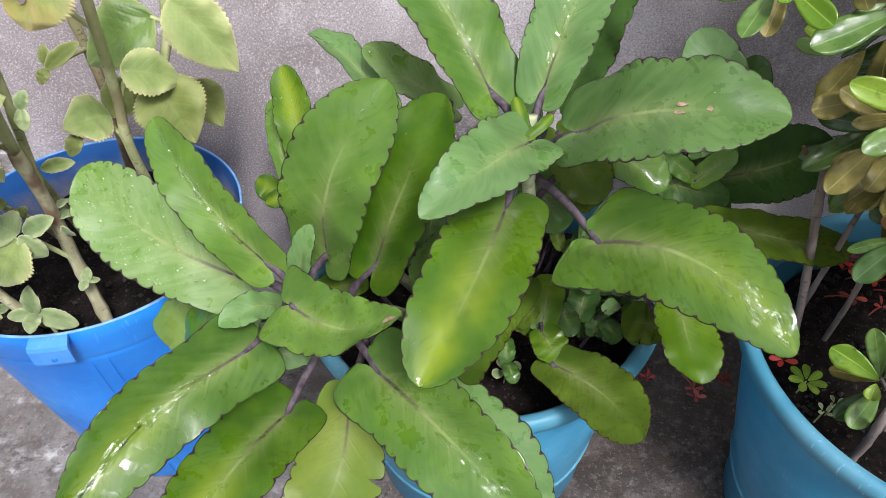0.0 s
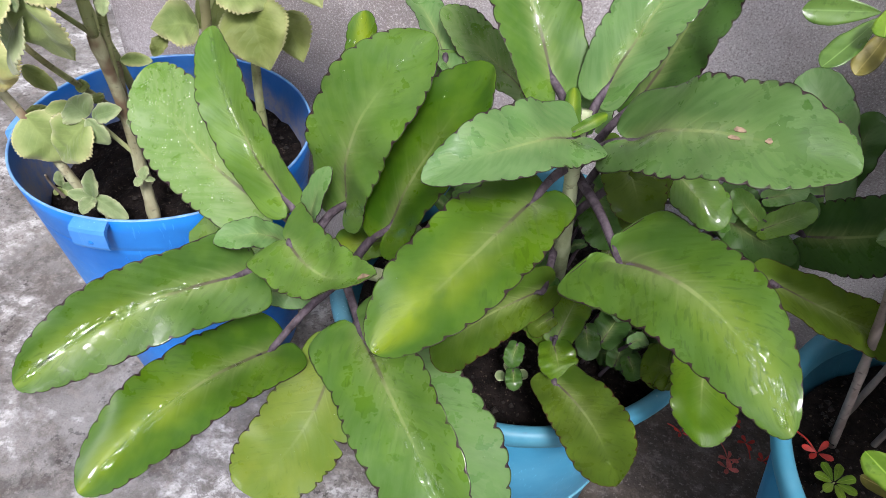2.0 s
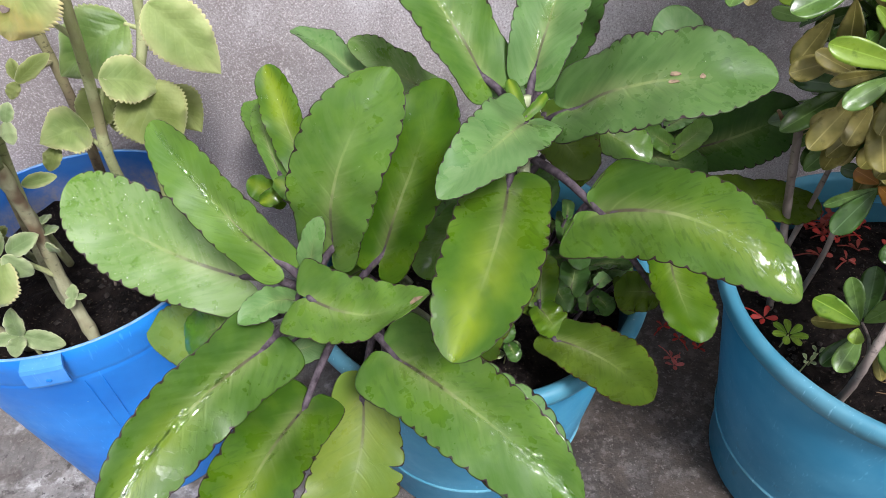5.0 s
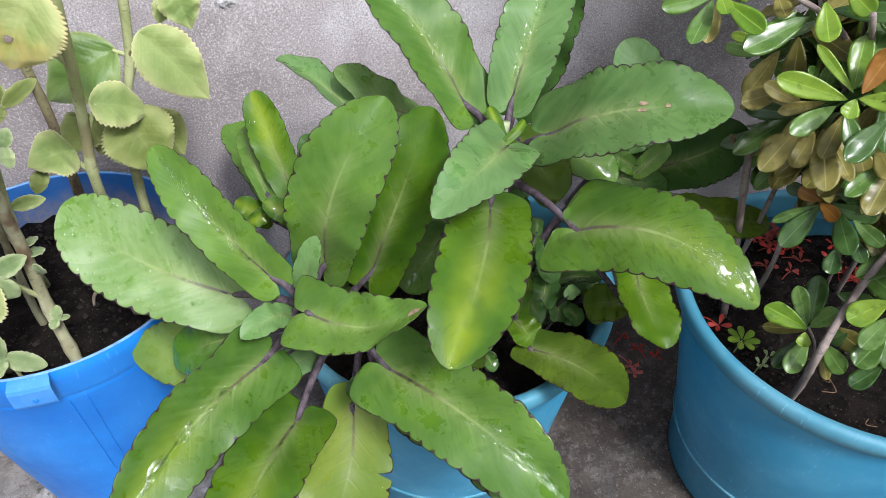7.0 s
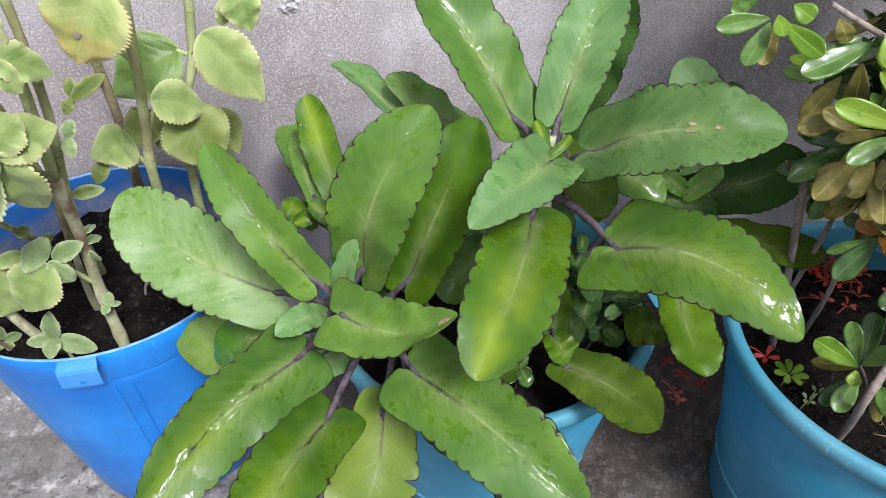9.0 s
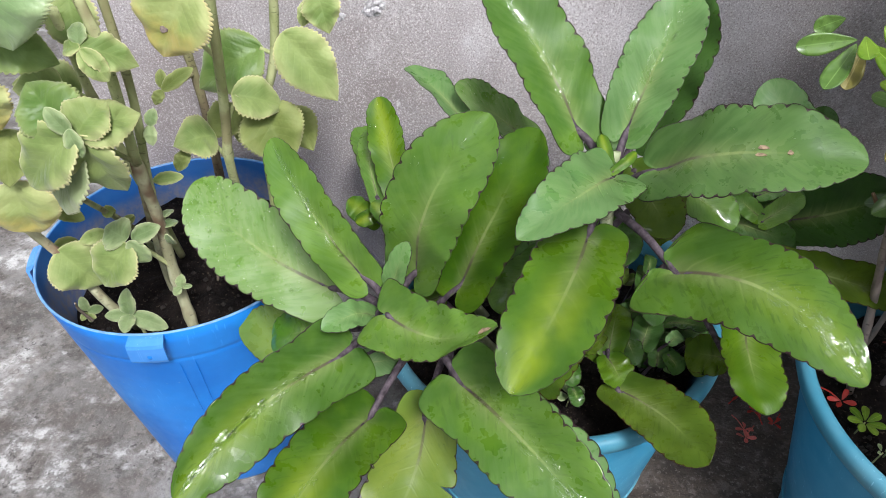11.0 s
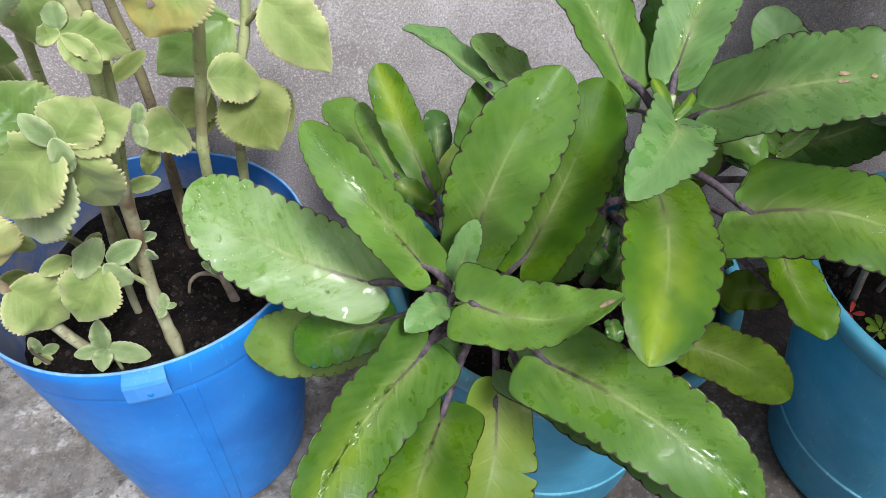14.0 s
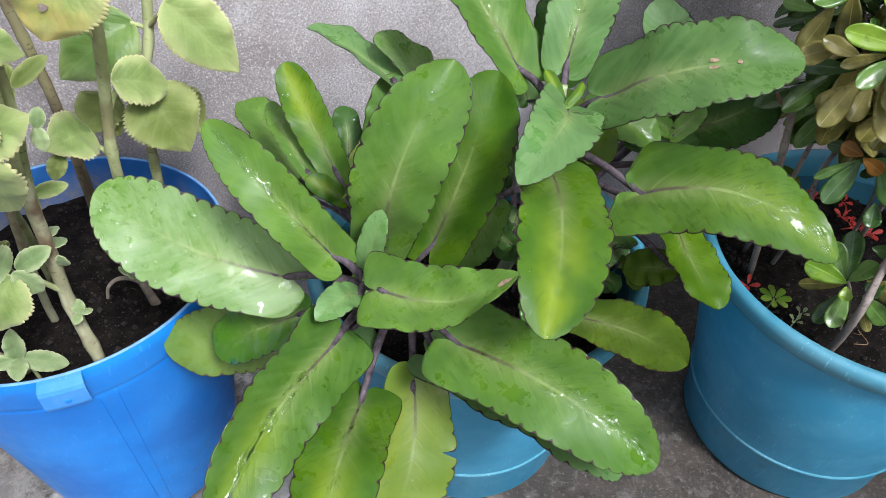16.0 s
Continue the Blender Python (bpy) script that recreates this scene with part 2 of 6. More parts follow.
def plastic(name, base, worn, rough=0.38, streak=0.5, dirt=(0.10, 0.085, 0.065)):
    """Moulded plastic, faded, with scratches that run down it, scuffs and splashed soil."""
    k = Nodes(name, rough, 0.45)
    col = k.mix(k.step(k.noise(9, 4, 0.6), 0.35, 0.72), base, worn)
    scr = k.step(k.noise(420, 2, 0.5, stretch=(1, 1, 0.012)), 0.64, 0.70)
    scr = k.math("MULTIPLY", scr, k.step(k.noise(9, 3), 0.46, 0.60))
    col = k.mix(k.math("MULTIPLY", scr, streak), col, tuple(min(1.0, 1.6 * c + 0.12) for c in worn))
    speck = k.step(k.cells(85), 0.10, 0.05)
    speck = k.math("MULTIPLY", speck, k.step(k.noise(25, 2), 0.55, 0.65))
    col = k.mix(k.math("MULTIPLY", speck, 0.3), col, (0.52, 0.56, 0.58))
    mud = k.math("MULTIPLY", k.step(k.noise(40, 4, 0.65), 0.57, 0.72), k.step(k.noise(6, 2), 0.45, 0.65))
    col = k.mix(k.math("MULTIPLY", mud, 0.35), col, dirt)
    k.bump(k.math("ADD", k.noise(12, 2), k.math("MULTIPLY", k.noise(400, 2), 0.12)), 0.15, 0.002)
    return k.done(col, k.math("MULTIPLY_ADD", k.noise(60, 3), 0.25, rough - 0.12))


def dusty_inside():
    """The bucket's inside: blue near the rim, with a grey tide of dried soil and dust lower down."""
    k = Nodes("blue_plastic_inside", 0.5, 0.4)
    z = k.t.nodes.new("ShaderNodeSeparateXYZ")
    k.t.links.new(k.place(), z.inputs[0])
    col = k.mix(k.step(k.noise(9, 4, 0.6), 0.35, 0.72), (0.010, 0.100, 0.36), (0.040, 0.150, 0.42))
    tide = k.step(k.math("MULTIPLY_ADD", k.noise(14, 4, 0.65), 0.075, z.outputs[2]), 0.388, 0.352)
    tide = k.math("MULTIPLY", tide, k.math("MULTIPLY_ADD", k.step(k.noise(60, 5, 0.7), 0.38, 0.60), 0.5, 0.4))
    col = k.mix(tide, col, (0.23, 0.225, 0.25))
    k.bump(k.noise(160, 4), 0.2, 0.001)
    return k.done(col, k.math("MULTIPLY_ADD", tide, 0.3, 0.42))


def cement_wall():
    """Painted sandy cement: a warm grey with brownish and whitish patches, fine grit and a slight gloss."""
    k = Nodes("painted_cement", 0.42, 0.5)
    broad = k.noise(2.6, 4, 0.6)
    col = k.mix(k.step(broad, 0.34, 0.66), (0.43, 0.395, 0.398), (0.60, 0.572, 0.578))
    brown = k.math("MULTIPLY", k.step(k.noise(4.2, 5, 0.62), 0.50, 0.66), 0.55)
    col = k.mix(brown, col, (0.29, 0.248, 0.238))
    at = k.t.nodes.new("ShaderNodeSeparateXYZ")
    k.t.links.new(k.place(), at.inputs[0])
    # a ragged stain behind the herb, darkened further to paint its shade on the wall
    away = k.math("SQRT", k.math("ADD", k.math("POWER", k.math("ADD", at.outputs[0], 0.34), 2.0), k.math("POWER", k.math("MULTIPLY", k.math("SUBTRACT", at.outputs[2], 0.34), 1.1), 2.0)))
    shade_stain = k.step(k.math("ADD", away, k.math("MULTIPLY_ADD", k.noise(8, 5, 0.65), 0.36, -0.18)), 0.30, 0.14)
    col = k.mix(k.math("MULTIPLY", shade_stain, 0.62), col, (0.215, 0.178, 0.168))
    bloom = k.math("MULTIPLY", k.step(k.noise(9, 5, 0.65), 0.56, 0.70), k.math("MULTIPLY_ADD", k.step(k.noise(70, 5, 0.7), 0.42, 0.58), 0.6, 0.1))
    col = k.mix(k.math("MULTIPLY", bloom, 0.7), col, (0.80, 0.79, 0.79))
    chip = k.math("MULTIPLY", k.step(k.cells(17), 0.10, 0.06), k.step(k.noise(7, 2), 0.58, 0.62))
    col = k.mix(chip, col, (0.70, 0.69, 0.68))
    sand = k.noise(430, 4, 0.72)
    dots = k.step(k.cells(520), 0.22, 0.10)
    col = k.mix(k.math("MULTIPLY", k.step(sand, 0.52, 0.63), 0.68), col, (0.22, 0.185, 0.172))
    col = k.mix(k.math("MULTIPLY", k.step(sand, 0.47, 0.36), 0.60), col, (0.86, 0.83, 0.82))
    col = k.mix(k.math("MULTIPLY", dots, 0.35), col, (0.80, 0.78, 0.77))
    trowel = k.noise(24, 4, 0.6, stretch=(1, 1, 0.6))
    k.bump(k.math("ADD", k.math("MULTIPLY", dots, 0.5), k.math("MULTIPLY_ADD", trowel, 1.6, k.math("MULTIPLY", sand, -1.6))), 0.55, 0.0026)
    return k.done(col, k.math("MULTIPLY_ADD", sand, 0.35, 0.18))


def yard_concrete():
    """Worn yard concrete: pale lime bloom on the open side, algae and grit, with damp and painted shade beside the far
    pots.
    """
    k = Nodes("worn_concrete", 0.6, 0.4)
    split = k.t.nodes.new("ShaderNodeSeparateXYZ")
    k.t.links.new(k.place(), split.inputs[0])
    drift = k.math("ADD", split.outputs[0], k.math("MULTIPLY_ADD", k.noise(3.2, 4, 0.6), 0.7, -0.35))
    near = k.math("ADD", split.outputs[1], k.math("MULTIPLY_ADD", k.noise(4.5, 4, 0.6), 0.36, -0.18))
    # damp dark ground, its colour deepened further for shade between the pots
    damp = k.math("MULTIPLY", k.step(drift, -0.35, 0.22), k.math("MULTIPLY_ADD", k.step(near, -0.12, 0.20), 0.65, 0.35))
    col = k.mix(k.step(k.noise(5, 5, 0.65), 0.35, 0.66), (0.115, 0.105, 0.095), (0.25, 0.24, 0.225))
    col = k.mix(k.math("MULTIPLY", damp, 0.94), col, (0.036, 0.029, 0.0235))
    col = k.mix(k.math("MULTIPLY", k.step(k.noise(13, 6, 0.7), 0.50, 0.62), 0.7), col, (0.062, 0.056, 0.048))
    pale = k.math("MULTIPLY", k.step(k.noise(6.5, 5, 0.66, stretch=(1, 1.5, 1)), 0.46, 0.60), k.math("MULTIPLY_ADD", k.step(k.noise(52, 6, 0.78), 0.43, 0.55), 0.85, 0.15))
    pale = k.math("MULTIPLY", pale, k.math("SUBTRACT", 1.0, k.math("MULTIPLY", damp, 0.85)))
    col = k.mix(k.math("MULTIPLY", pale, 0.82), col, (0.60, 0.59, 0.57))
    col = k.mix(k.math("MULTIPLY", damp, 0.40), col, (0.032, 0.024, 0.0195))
    blot = k.step(k.noise(24, 5, 0.65), 0.44, 0.60)
    col = k.mix(k.math("MULTIPLY", blot, 0.55), col, (0.085, 0.068, 0.054))
    rub = k.math("MULTIPLY", k.step(k.noise(46, 5, 0.7), 0.52, 0.62), k.math("MULTIPLY_ADD", damp, -0.18, 0.4))
    col = k.mix(rub, col, (0.27, 0.245, 0.22))
    speck = k.step(k.noise(260, 4, 0.75), 0.56, 0.64)
    col = k.mix(k.math("MULTIPLY", speck, 0.3), col, (0.022, 0.019, 0.017))
    pit = k.math("MULTIPLY", k.step(k.noise(95, 4, 0.7), 0.56, 0.62), k.step(k.noise(9, 3), 0.40, 0.58))
    col = k.mix(k.math("MULTIPLY", pit, 0.7), col, (0.026, 0.022, 0.019))
    grain = k.step(k.noise(210, 4, 0.75), 0.57, 0.64)
    col = k.mix(k.math("MULTIPLY", grain, 0.30), col, (0.36, 0.335, 0.31))
    k.bump(k.math("ADD", k.noise(30, 5, 0.65), k.math("MULTIPLY", k.noise(180, 3), 0.25)), 0.7, 0.006)
    return k.done(col, k.math("MULTIPLY_ADD", k.noise(10, 3), 0.5, 0.32))


def potting_soil():
    k = Nodes("dark_soil", 0.9, 0.12)
    col = k.mix(k.step(k.noise(60, 4, 0.7), 0.35, 0.7), (0.0035, 0.0027, 0.0025), (0.017, 0.0125, 0.0105))
    col = k.mix(k.math("MULTIPLY", k.step(k.noise(330, 2), 0.64, 0.70), 0.7), col, (0.11, 0.085, 0.06))
    k.bump(k.noise(150, 5, 0.7), 1.0, 0.006)
    return k.done(col)


def plain(name, color, rough=0.5, scale=80, vary=0.3):
    k = Nodes(name, rough, 0.4)
    return k.done(k.mix(k.step(k.noise(scale, 3), 0.3, 0.7), tuple(c * (1 - vary) for c in color), color))


def water():
    """Clear drops: they let light straight through, with a bright skin."""
    k = Nodes("water", 0.03, 0.5)
    clear = k.t.nodes.new("ShaderNodeBsdfTransparent")
    clear.inputs[0].default_value = (0.94, 0.975, 0.87, 1.0)
    gloss = k.t.nodes.new("ShaderNodeBsdfGlossy")
    gloss.inputs["Roughness"].default_value = 0.04
    rim = k.t.nodes.new("ShaderNodeLayerWeight")
    rim.inputs["Blend"].default_value = 0.35
    share = k.math("MULTIPLY_ADD", k.math("POWER", rim.outputs["Facing"], 2.0), 0.14, 0.055)
    mx = k.t.nodes.new("ShaderNodeMixShader")
    k.t.links.new(share, mx.inputs[0])
    k.t.links.new(clear.outputs[0], mx.inputs[1])
    k.t.links.new(gloss.outputs[0], mx.inputs[2])
    k.t.links.new(mx.outputs[0], k.t.nodes["Material Output"].inputs["Surface"])
    return k.m


FRESH = succulent_leaf("succulent_leaf_fresh", (0.050, 0.130, 0.009), (0.118, 0.228, 0.020))
# copy of the fresh leaf with shade put into its colour
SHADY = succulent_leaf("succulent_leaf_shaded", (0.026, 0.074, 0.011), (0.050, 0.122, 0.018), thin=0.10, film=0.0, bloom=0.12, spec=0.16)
LIME = succulent_leaf("succulent_leaf_lime", (0.046, 0.122, 0.005), (0.105, 0.205, 0.008), thin=0.26, glow=0.66, bloom=0.12)
YELLOW = succulent_leaf("succulent_leaf_yellowing", (0.120, 0.205, 0.014), (0.215, 0.280, 0.032), thin=0.30, bloom=0.20)
BLUISH = succulent_leaf("succulent_leaf_bluish", (0.075, 0.175, 0.045), (0.125, 0.250, 0.062), bloom=0.68, film=0.4, rough=0.44)
# its wax colour is lightened to paint the sky's reflection on the leaf
SKY_SHEEN = succulent_leaf("succulent_leaf_sky_sheen", (0.075, 0.180, 0.024), (0.125, 0.245, 0.036), bloom=0.68, film=0.25, rough=0.41, wax=(0.245, 0.338, 0.145), spec=0.30, soak=-0.30)
PALE = succulent_leaf("succulent_leaf_pale", (0.095, 0.185, 0.022), (0.180, 0.270, 0.050), bloom=0.35, edge=(0.10, 0.06, 0.03))
MATT = succulent_leaf("succulent_leaf_matt", (0.030, 0.088, 0.006), (0.068, 0.140, 0.010), glow=0.25, bloom=0.16, rough=0.50, film=0.5, spec=0.12)
DEEP = succulent_leaf("succulent_leaf_deep", (0.042, 0.118, 0.003), (0.105, 0.200, 0.005), thin=0.32, bloom=0.04, film=0.4)
SOAKED = succulent_leaf("succulent_leaf_wet", (0.040, 0.140, 0.004), (0.080, 0.210, 0.006), rough=0.30, bloom=0.0, soak=1.0)
WAXY = succulent_leaf("succulent_leaf_waxy", (0.046, 0.112, 0.020), (0.090, 0.182, 0.038), bloom=0.36)
GOLDEN = succulent_leaf("succulent_leaf_golden", (0.034, 0.098, 0.006), (0.078, 0.158, 0.011), glow=0.35, bloom=0.22)
OLIVE = succulent_leaf("succulent_leaf_olive", (0.048, 0.098, 0.006), (0.092, 0.150, 0.010), edge=(0.05, 0.02, 0.01), film=0.0, bloom=0.06, spec=0.15)
PETIOLE = bark("purple_leaf_stalk", (0.030, 0.021, 0.028), (0.115, 0.090, 0.105), 120)
SUCC_STEM = bark("pale_green_stem", (0.25, 0.29, 0.15), (0.42, 0.46, 0.28), 70)
DOWNY = downy_leaf("downy_leaf", (0.175, 0.268, 0.062), (0.335, 0.420, 0.135), (0.70, 0.66, 0.34))
DOWNY_WET = downy_leaf("downy_leaf_wet", (0.180, 0.300, 0.105), (0.320, 0.450, 0.210), (0.46, 0.52, 0.28), rough=0.34, thin=0.22)
DOWNY_GREEN = downy_leaf("downy_leaf_green", (0.095, 0.185, 0.028), (0.190, 0.290, 0.070), (0.36, 0.41, 0.16), rough=0.42, thin=0.22)
DOWNY_GREY = downy_leaf("downy_leaf_grey", (0.180, 0.275, 0.100), (0.345, 0.430, 0.195), (0.60, 0.63, 0.37))
DOWNY_DULL = downy_leaf("downy_leaf_dull", (0.160, 0.215, 0.040), (0.280, 0.335, 0.090), (0.46, 0.47, 0.20))
DOWNY_YELLOW = downy_leaf("downy_leaf_yellow", (0.25, 0.33, 0.085), (0.43, 0.49, 0.19), (0.70, 0.62, 0.30), yellow=0.75)
HERB_STEM = bark("herb_stem", (0.265, 0.305, 0.115), (0.46, 0.485, 0.25), 60, blotch=(0.24, 0.22, 0.11))
HERB_DARK = bark("herb_stem_brown", (0.085, 0.060, 0.036), (0.20, 0.165, 0.095), 60, blotch=(0.22, 0.21, 0.10))
HERB_WOOD = bark("herb_stem_woody", (0.27, 0.26, 0.145), (0.49, 0.485, 0.31), 45, blotch=(0.160, 0.092, 0.055))
SHRUB_GREEN = waxy_leaf("shrub_leaf_green", (0.055, 0.12, 0.018), (0.12, 0.215, 0.045))
SHRUB_BRIGHT = waxy_leaf("shrub_leaf_bright", (0.115, 0.230, 0.016), (0.225, 0.350, 0.035), thin=0.25)
SHRUB_DARK = waxy_leaf("shrub_leaf_dark", (0.028, 0.070, 0.014), (0.055, 0.115, 0.025), rough=0.22)
SHRUB_BROWN = waxy_leaf("shrub_leaf_bronze", (0.125, 0.120, 0.020), (0.27, 0.235, 0.060), thin=0.2, rough=0.42)
SHRUB_RUST = waxy_leaf("shrub_leaf_rust", (0.22, 0.095, 0.012), (0.32, 0.15, 0.025), thin=0.2, rough=0.4)
SHRUB_WOOD = bark("shrub_wood", (0.15, 0.118, 0.102), (0.31, 0.262, 0.232), 60)
BLUE = plastic("blue_plastic", (0.006, 0.150, 0.56), (0.018, 0.225, 0.70), 0.36, 0.25)
BLUE_WORN = plastic("blue_plastic_worn", (0.020, 0.185, 0.58), (0.110, 0.320, 0.70), 0.40, 0.6)
BLUE_IN = dusty_inside()
TEAL = plastic("teal_plastic", (0.034, 0.225, 0.375), (0.070, 0.295, 0.455), 0.42, 0.3)
# darker copy of the teal: shade within the pots put into the colour
TEAL_SHADED = plastic("teal_plastic_shaded_inside", (0.016, 0.105, 0.160), (0.035, 0.150, 0.215), 0.5, 0.2)
TEAL_RIM = plastic("teal_plastic_dusty", (0.050, 0.230, 0.330), (0.115, 0.310, 0.400), 0.50, 0.5)
CUT = plain("whitish_cut_edge", (0.17, 0.36, 0.66), 0.5)
WALL = cement_wall()
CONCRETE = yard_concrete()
SOIL = potting_soil()
WATER = water()
RED = plain("red_petal", (0.48, 0.035, 0.022), 0.5, 120)
WILTED = plain("wilted_petal", (0.24, 0.035, 0.022), 0.6, 150)
PALE_RED = plain("faded_petal", (0.62, 0.150, 0.125), 0.5, 120)
STONE = plain("soil_crumb", (0.024, 0.018, 0.014), 0.9, 160, 0.75)
UNSEEN_PLASTER = plain("unseen_wall_plaster", (0.30, 0.28, 0.26), 0.8, 6, 0.3)
SCAR = plain("dry_brown_scar", (0.33, 0.235, 0.150), 0.7, 300, 0.5)
SPOT = plain("purple_grey_spot", (0.34, 0.27, 0.24), 0.7, 400, 0.4)
DRY = plain("dry_plant_matter", (0.30, 0.19, 0.10), 0.8, 70, 0.5)
GREYWOOD = plain("dead_stalk", (0.34, 0.28, 0.21), 0.8, 60, 0.5)
CROWN = plain("lime_plaster_crumb", (0.60, 0.58, 0.59), 0.9, 160, 0.55)


# ---- building helpers ----
def mesh_of(name, verts, faces, material, uvs=None, smooth=True):
    me = bpy.data.meshes.new(name)
    me.from_pydata([tuple(v) for v in verts], [], faces)
    for m in material if isinstance(material, (list, tuple)) else (material,):
        me.materials.append(m)
    if uvs is not None:
        layer = me.uv_layers.new(name="UVMap")
        idx = np.empty(len(me.loops), dtype=np.int32)
        me.loops.foreach_get("vertex_index", idx)
        layer.data.foreach_set("uv", np.asarray(uvs, dtype=np.float32)[idx].ravel())
    if smooth:
        me.polygons.foreach_set("use_smooth", [True] * len(me.polygons))
    me.update()
    return me


def part(name, me, parent, at=(0, 0, 0), label="", kind=""):
    ob = new(name, me)
    ob.parent = parent
    ob.location = at
    return tagged(ob, label, kind=kind)


def thing(name, at, label, category, group="", kind=""):
    ob = new(name)
    ob.empty_display_size = 0.05
    ob.location = at
    return tagged(ob, label, category, group, kind)


def solid(name, me, label, category="", at=(0, 0, 0), group="", kind=""):
    ob = new(name, me)
    ob.location = at
    return tagged(ob, label, category, group, kind)


def lathe(profile, material, seg=96, wob=0.0, name="lathe"):
    """A turned shell from (radius, height) pairs, with a slight wobble."""
    verts, faces = [], []
    n = len(profile)
    for i in range(seg):
        a = 2 * math.pi * i / seg
        k = 1 + wob * (math.sin(2 * a + 0.7) + 0.5 * math.sin(3 * a + 2.0))
        for r, z in profile:
            verts.append((r * k * math.cos(a), r * k * math.sin(a), z))
    for i in range(seg):
        j = (i + 1) % seg
        for q in range(n - 1):
            faces.append((i * n + q, j * n + q, j * n + q + 1, i * n + q + 1))
    return mesh_of(name, verts, faces, material)


def tube_geometry(points, radii, seg=8, offset=0):
    """A capped, tapering tube along points."""
    pts = [Vector(p) for p in points]
    verts, faces = [], []
    side = None
    for i, p in enumerate(pts):
        d = (pts[min(i + 1, len(pts) - 1)] - pts[max(i - 1, 0)]).normalized()
        if side is None:
            side = d.orthogonal().normalized()
        side = (side - d * side.dot(d)).normalized()
        other = d.cross(side)
        for q in range(seg):
            a = 2 * math.pi * q / seg
            verts.append(p + (side * math.cos(a) + other * math.sin(a)) * radii[i])
    for i in range(len(pts) - 1):
        for q in range(seg):
            w = (q + 1) % seg
            faces.append(tuple(offset + k for k in (i * seg + q, i * seg + w, (i + 1) * seg + w, (i + 1) * seg + q)))
    faces.append(tuple(offset + k for k in reversed(range(seg))))
    faces.append(tuple(offset + (len(pts) - 1) * seg + k for k in range(seg)))
    return verts, faces


def curve_through(points, steps=6):
    """Points of a smooth line through the given ones."""
    p = [Vector(q) for q in points]
    p = [2 * p[0] - p[1], *p, 2 * p[-1] - p[-2]]
    out = []
    for i in range(1, len(p) - 2):
        for k in range(steps):
            t = k / steps
            out.append(0.5 * (2 * p[i] + (p[i + 1] - p[i - 1]) * t + (2 * p[i - 1] - 5 * p[i] + 4 * p[i + 1] - p[i + 2]) * t * t + (3 * p[i] - p[i - 1] - 3 * p[i + 1] + p[i + 2]) * t ** 3))
    out.append(p[-2])
    return out


def stem_part(name, points, r0, r1, material, parent, label="", nodes=0.0, seg=10, steps=6):
    """A stem through world points; nodes: spacing of its swollen rings."""
    line = curve_through(points, steps)
    org = line[0]
    length, rad = 0.0, []
    total = sum((b - a).length for a, b in zip(line, line[1:]))
    for i, p in enumerate(line):
        if i:
            length += (p - line[i - 1]).length
        r = r0 + (r1 - r0) * length / total
        if nodes:
            f = (length / nodes) % 1.0
            r *= 1 + 0.22 * math.exp(-((f - 0.5) / 0.055) ** 2)
        rad.append(r)
    v, f = tube_geometry([p - org for p in line], rad, seg)
    return part(name, mesh_of(name, v, f, material), parent, org - parent.matrix_basis.translation if parent else org, label)


PROFILES = {
    "succulent": lambda s, g: (1 - abs(2 * s ** g - 1) ** 3.0) ** 0.52,
    "downy": lambda s, g: s ** 0.50 * (1 - s) ** 1.0 / 0.378,
    "round": lambda s, g: min(1.0, 1.60 * s ** 0.5 * (1 - s) ** 0.66),
    "shrub": lambda s, g: s ** 0.75 * (1 - s ** 3.2) ** 0.6 / 0.61,
}


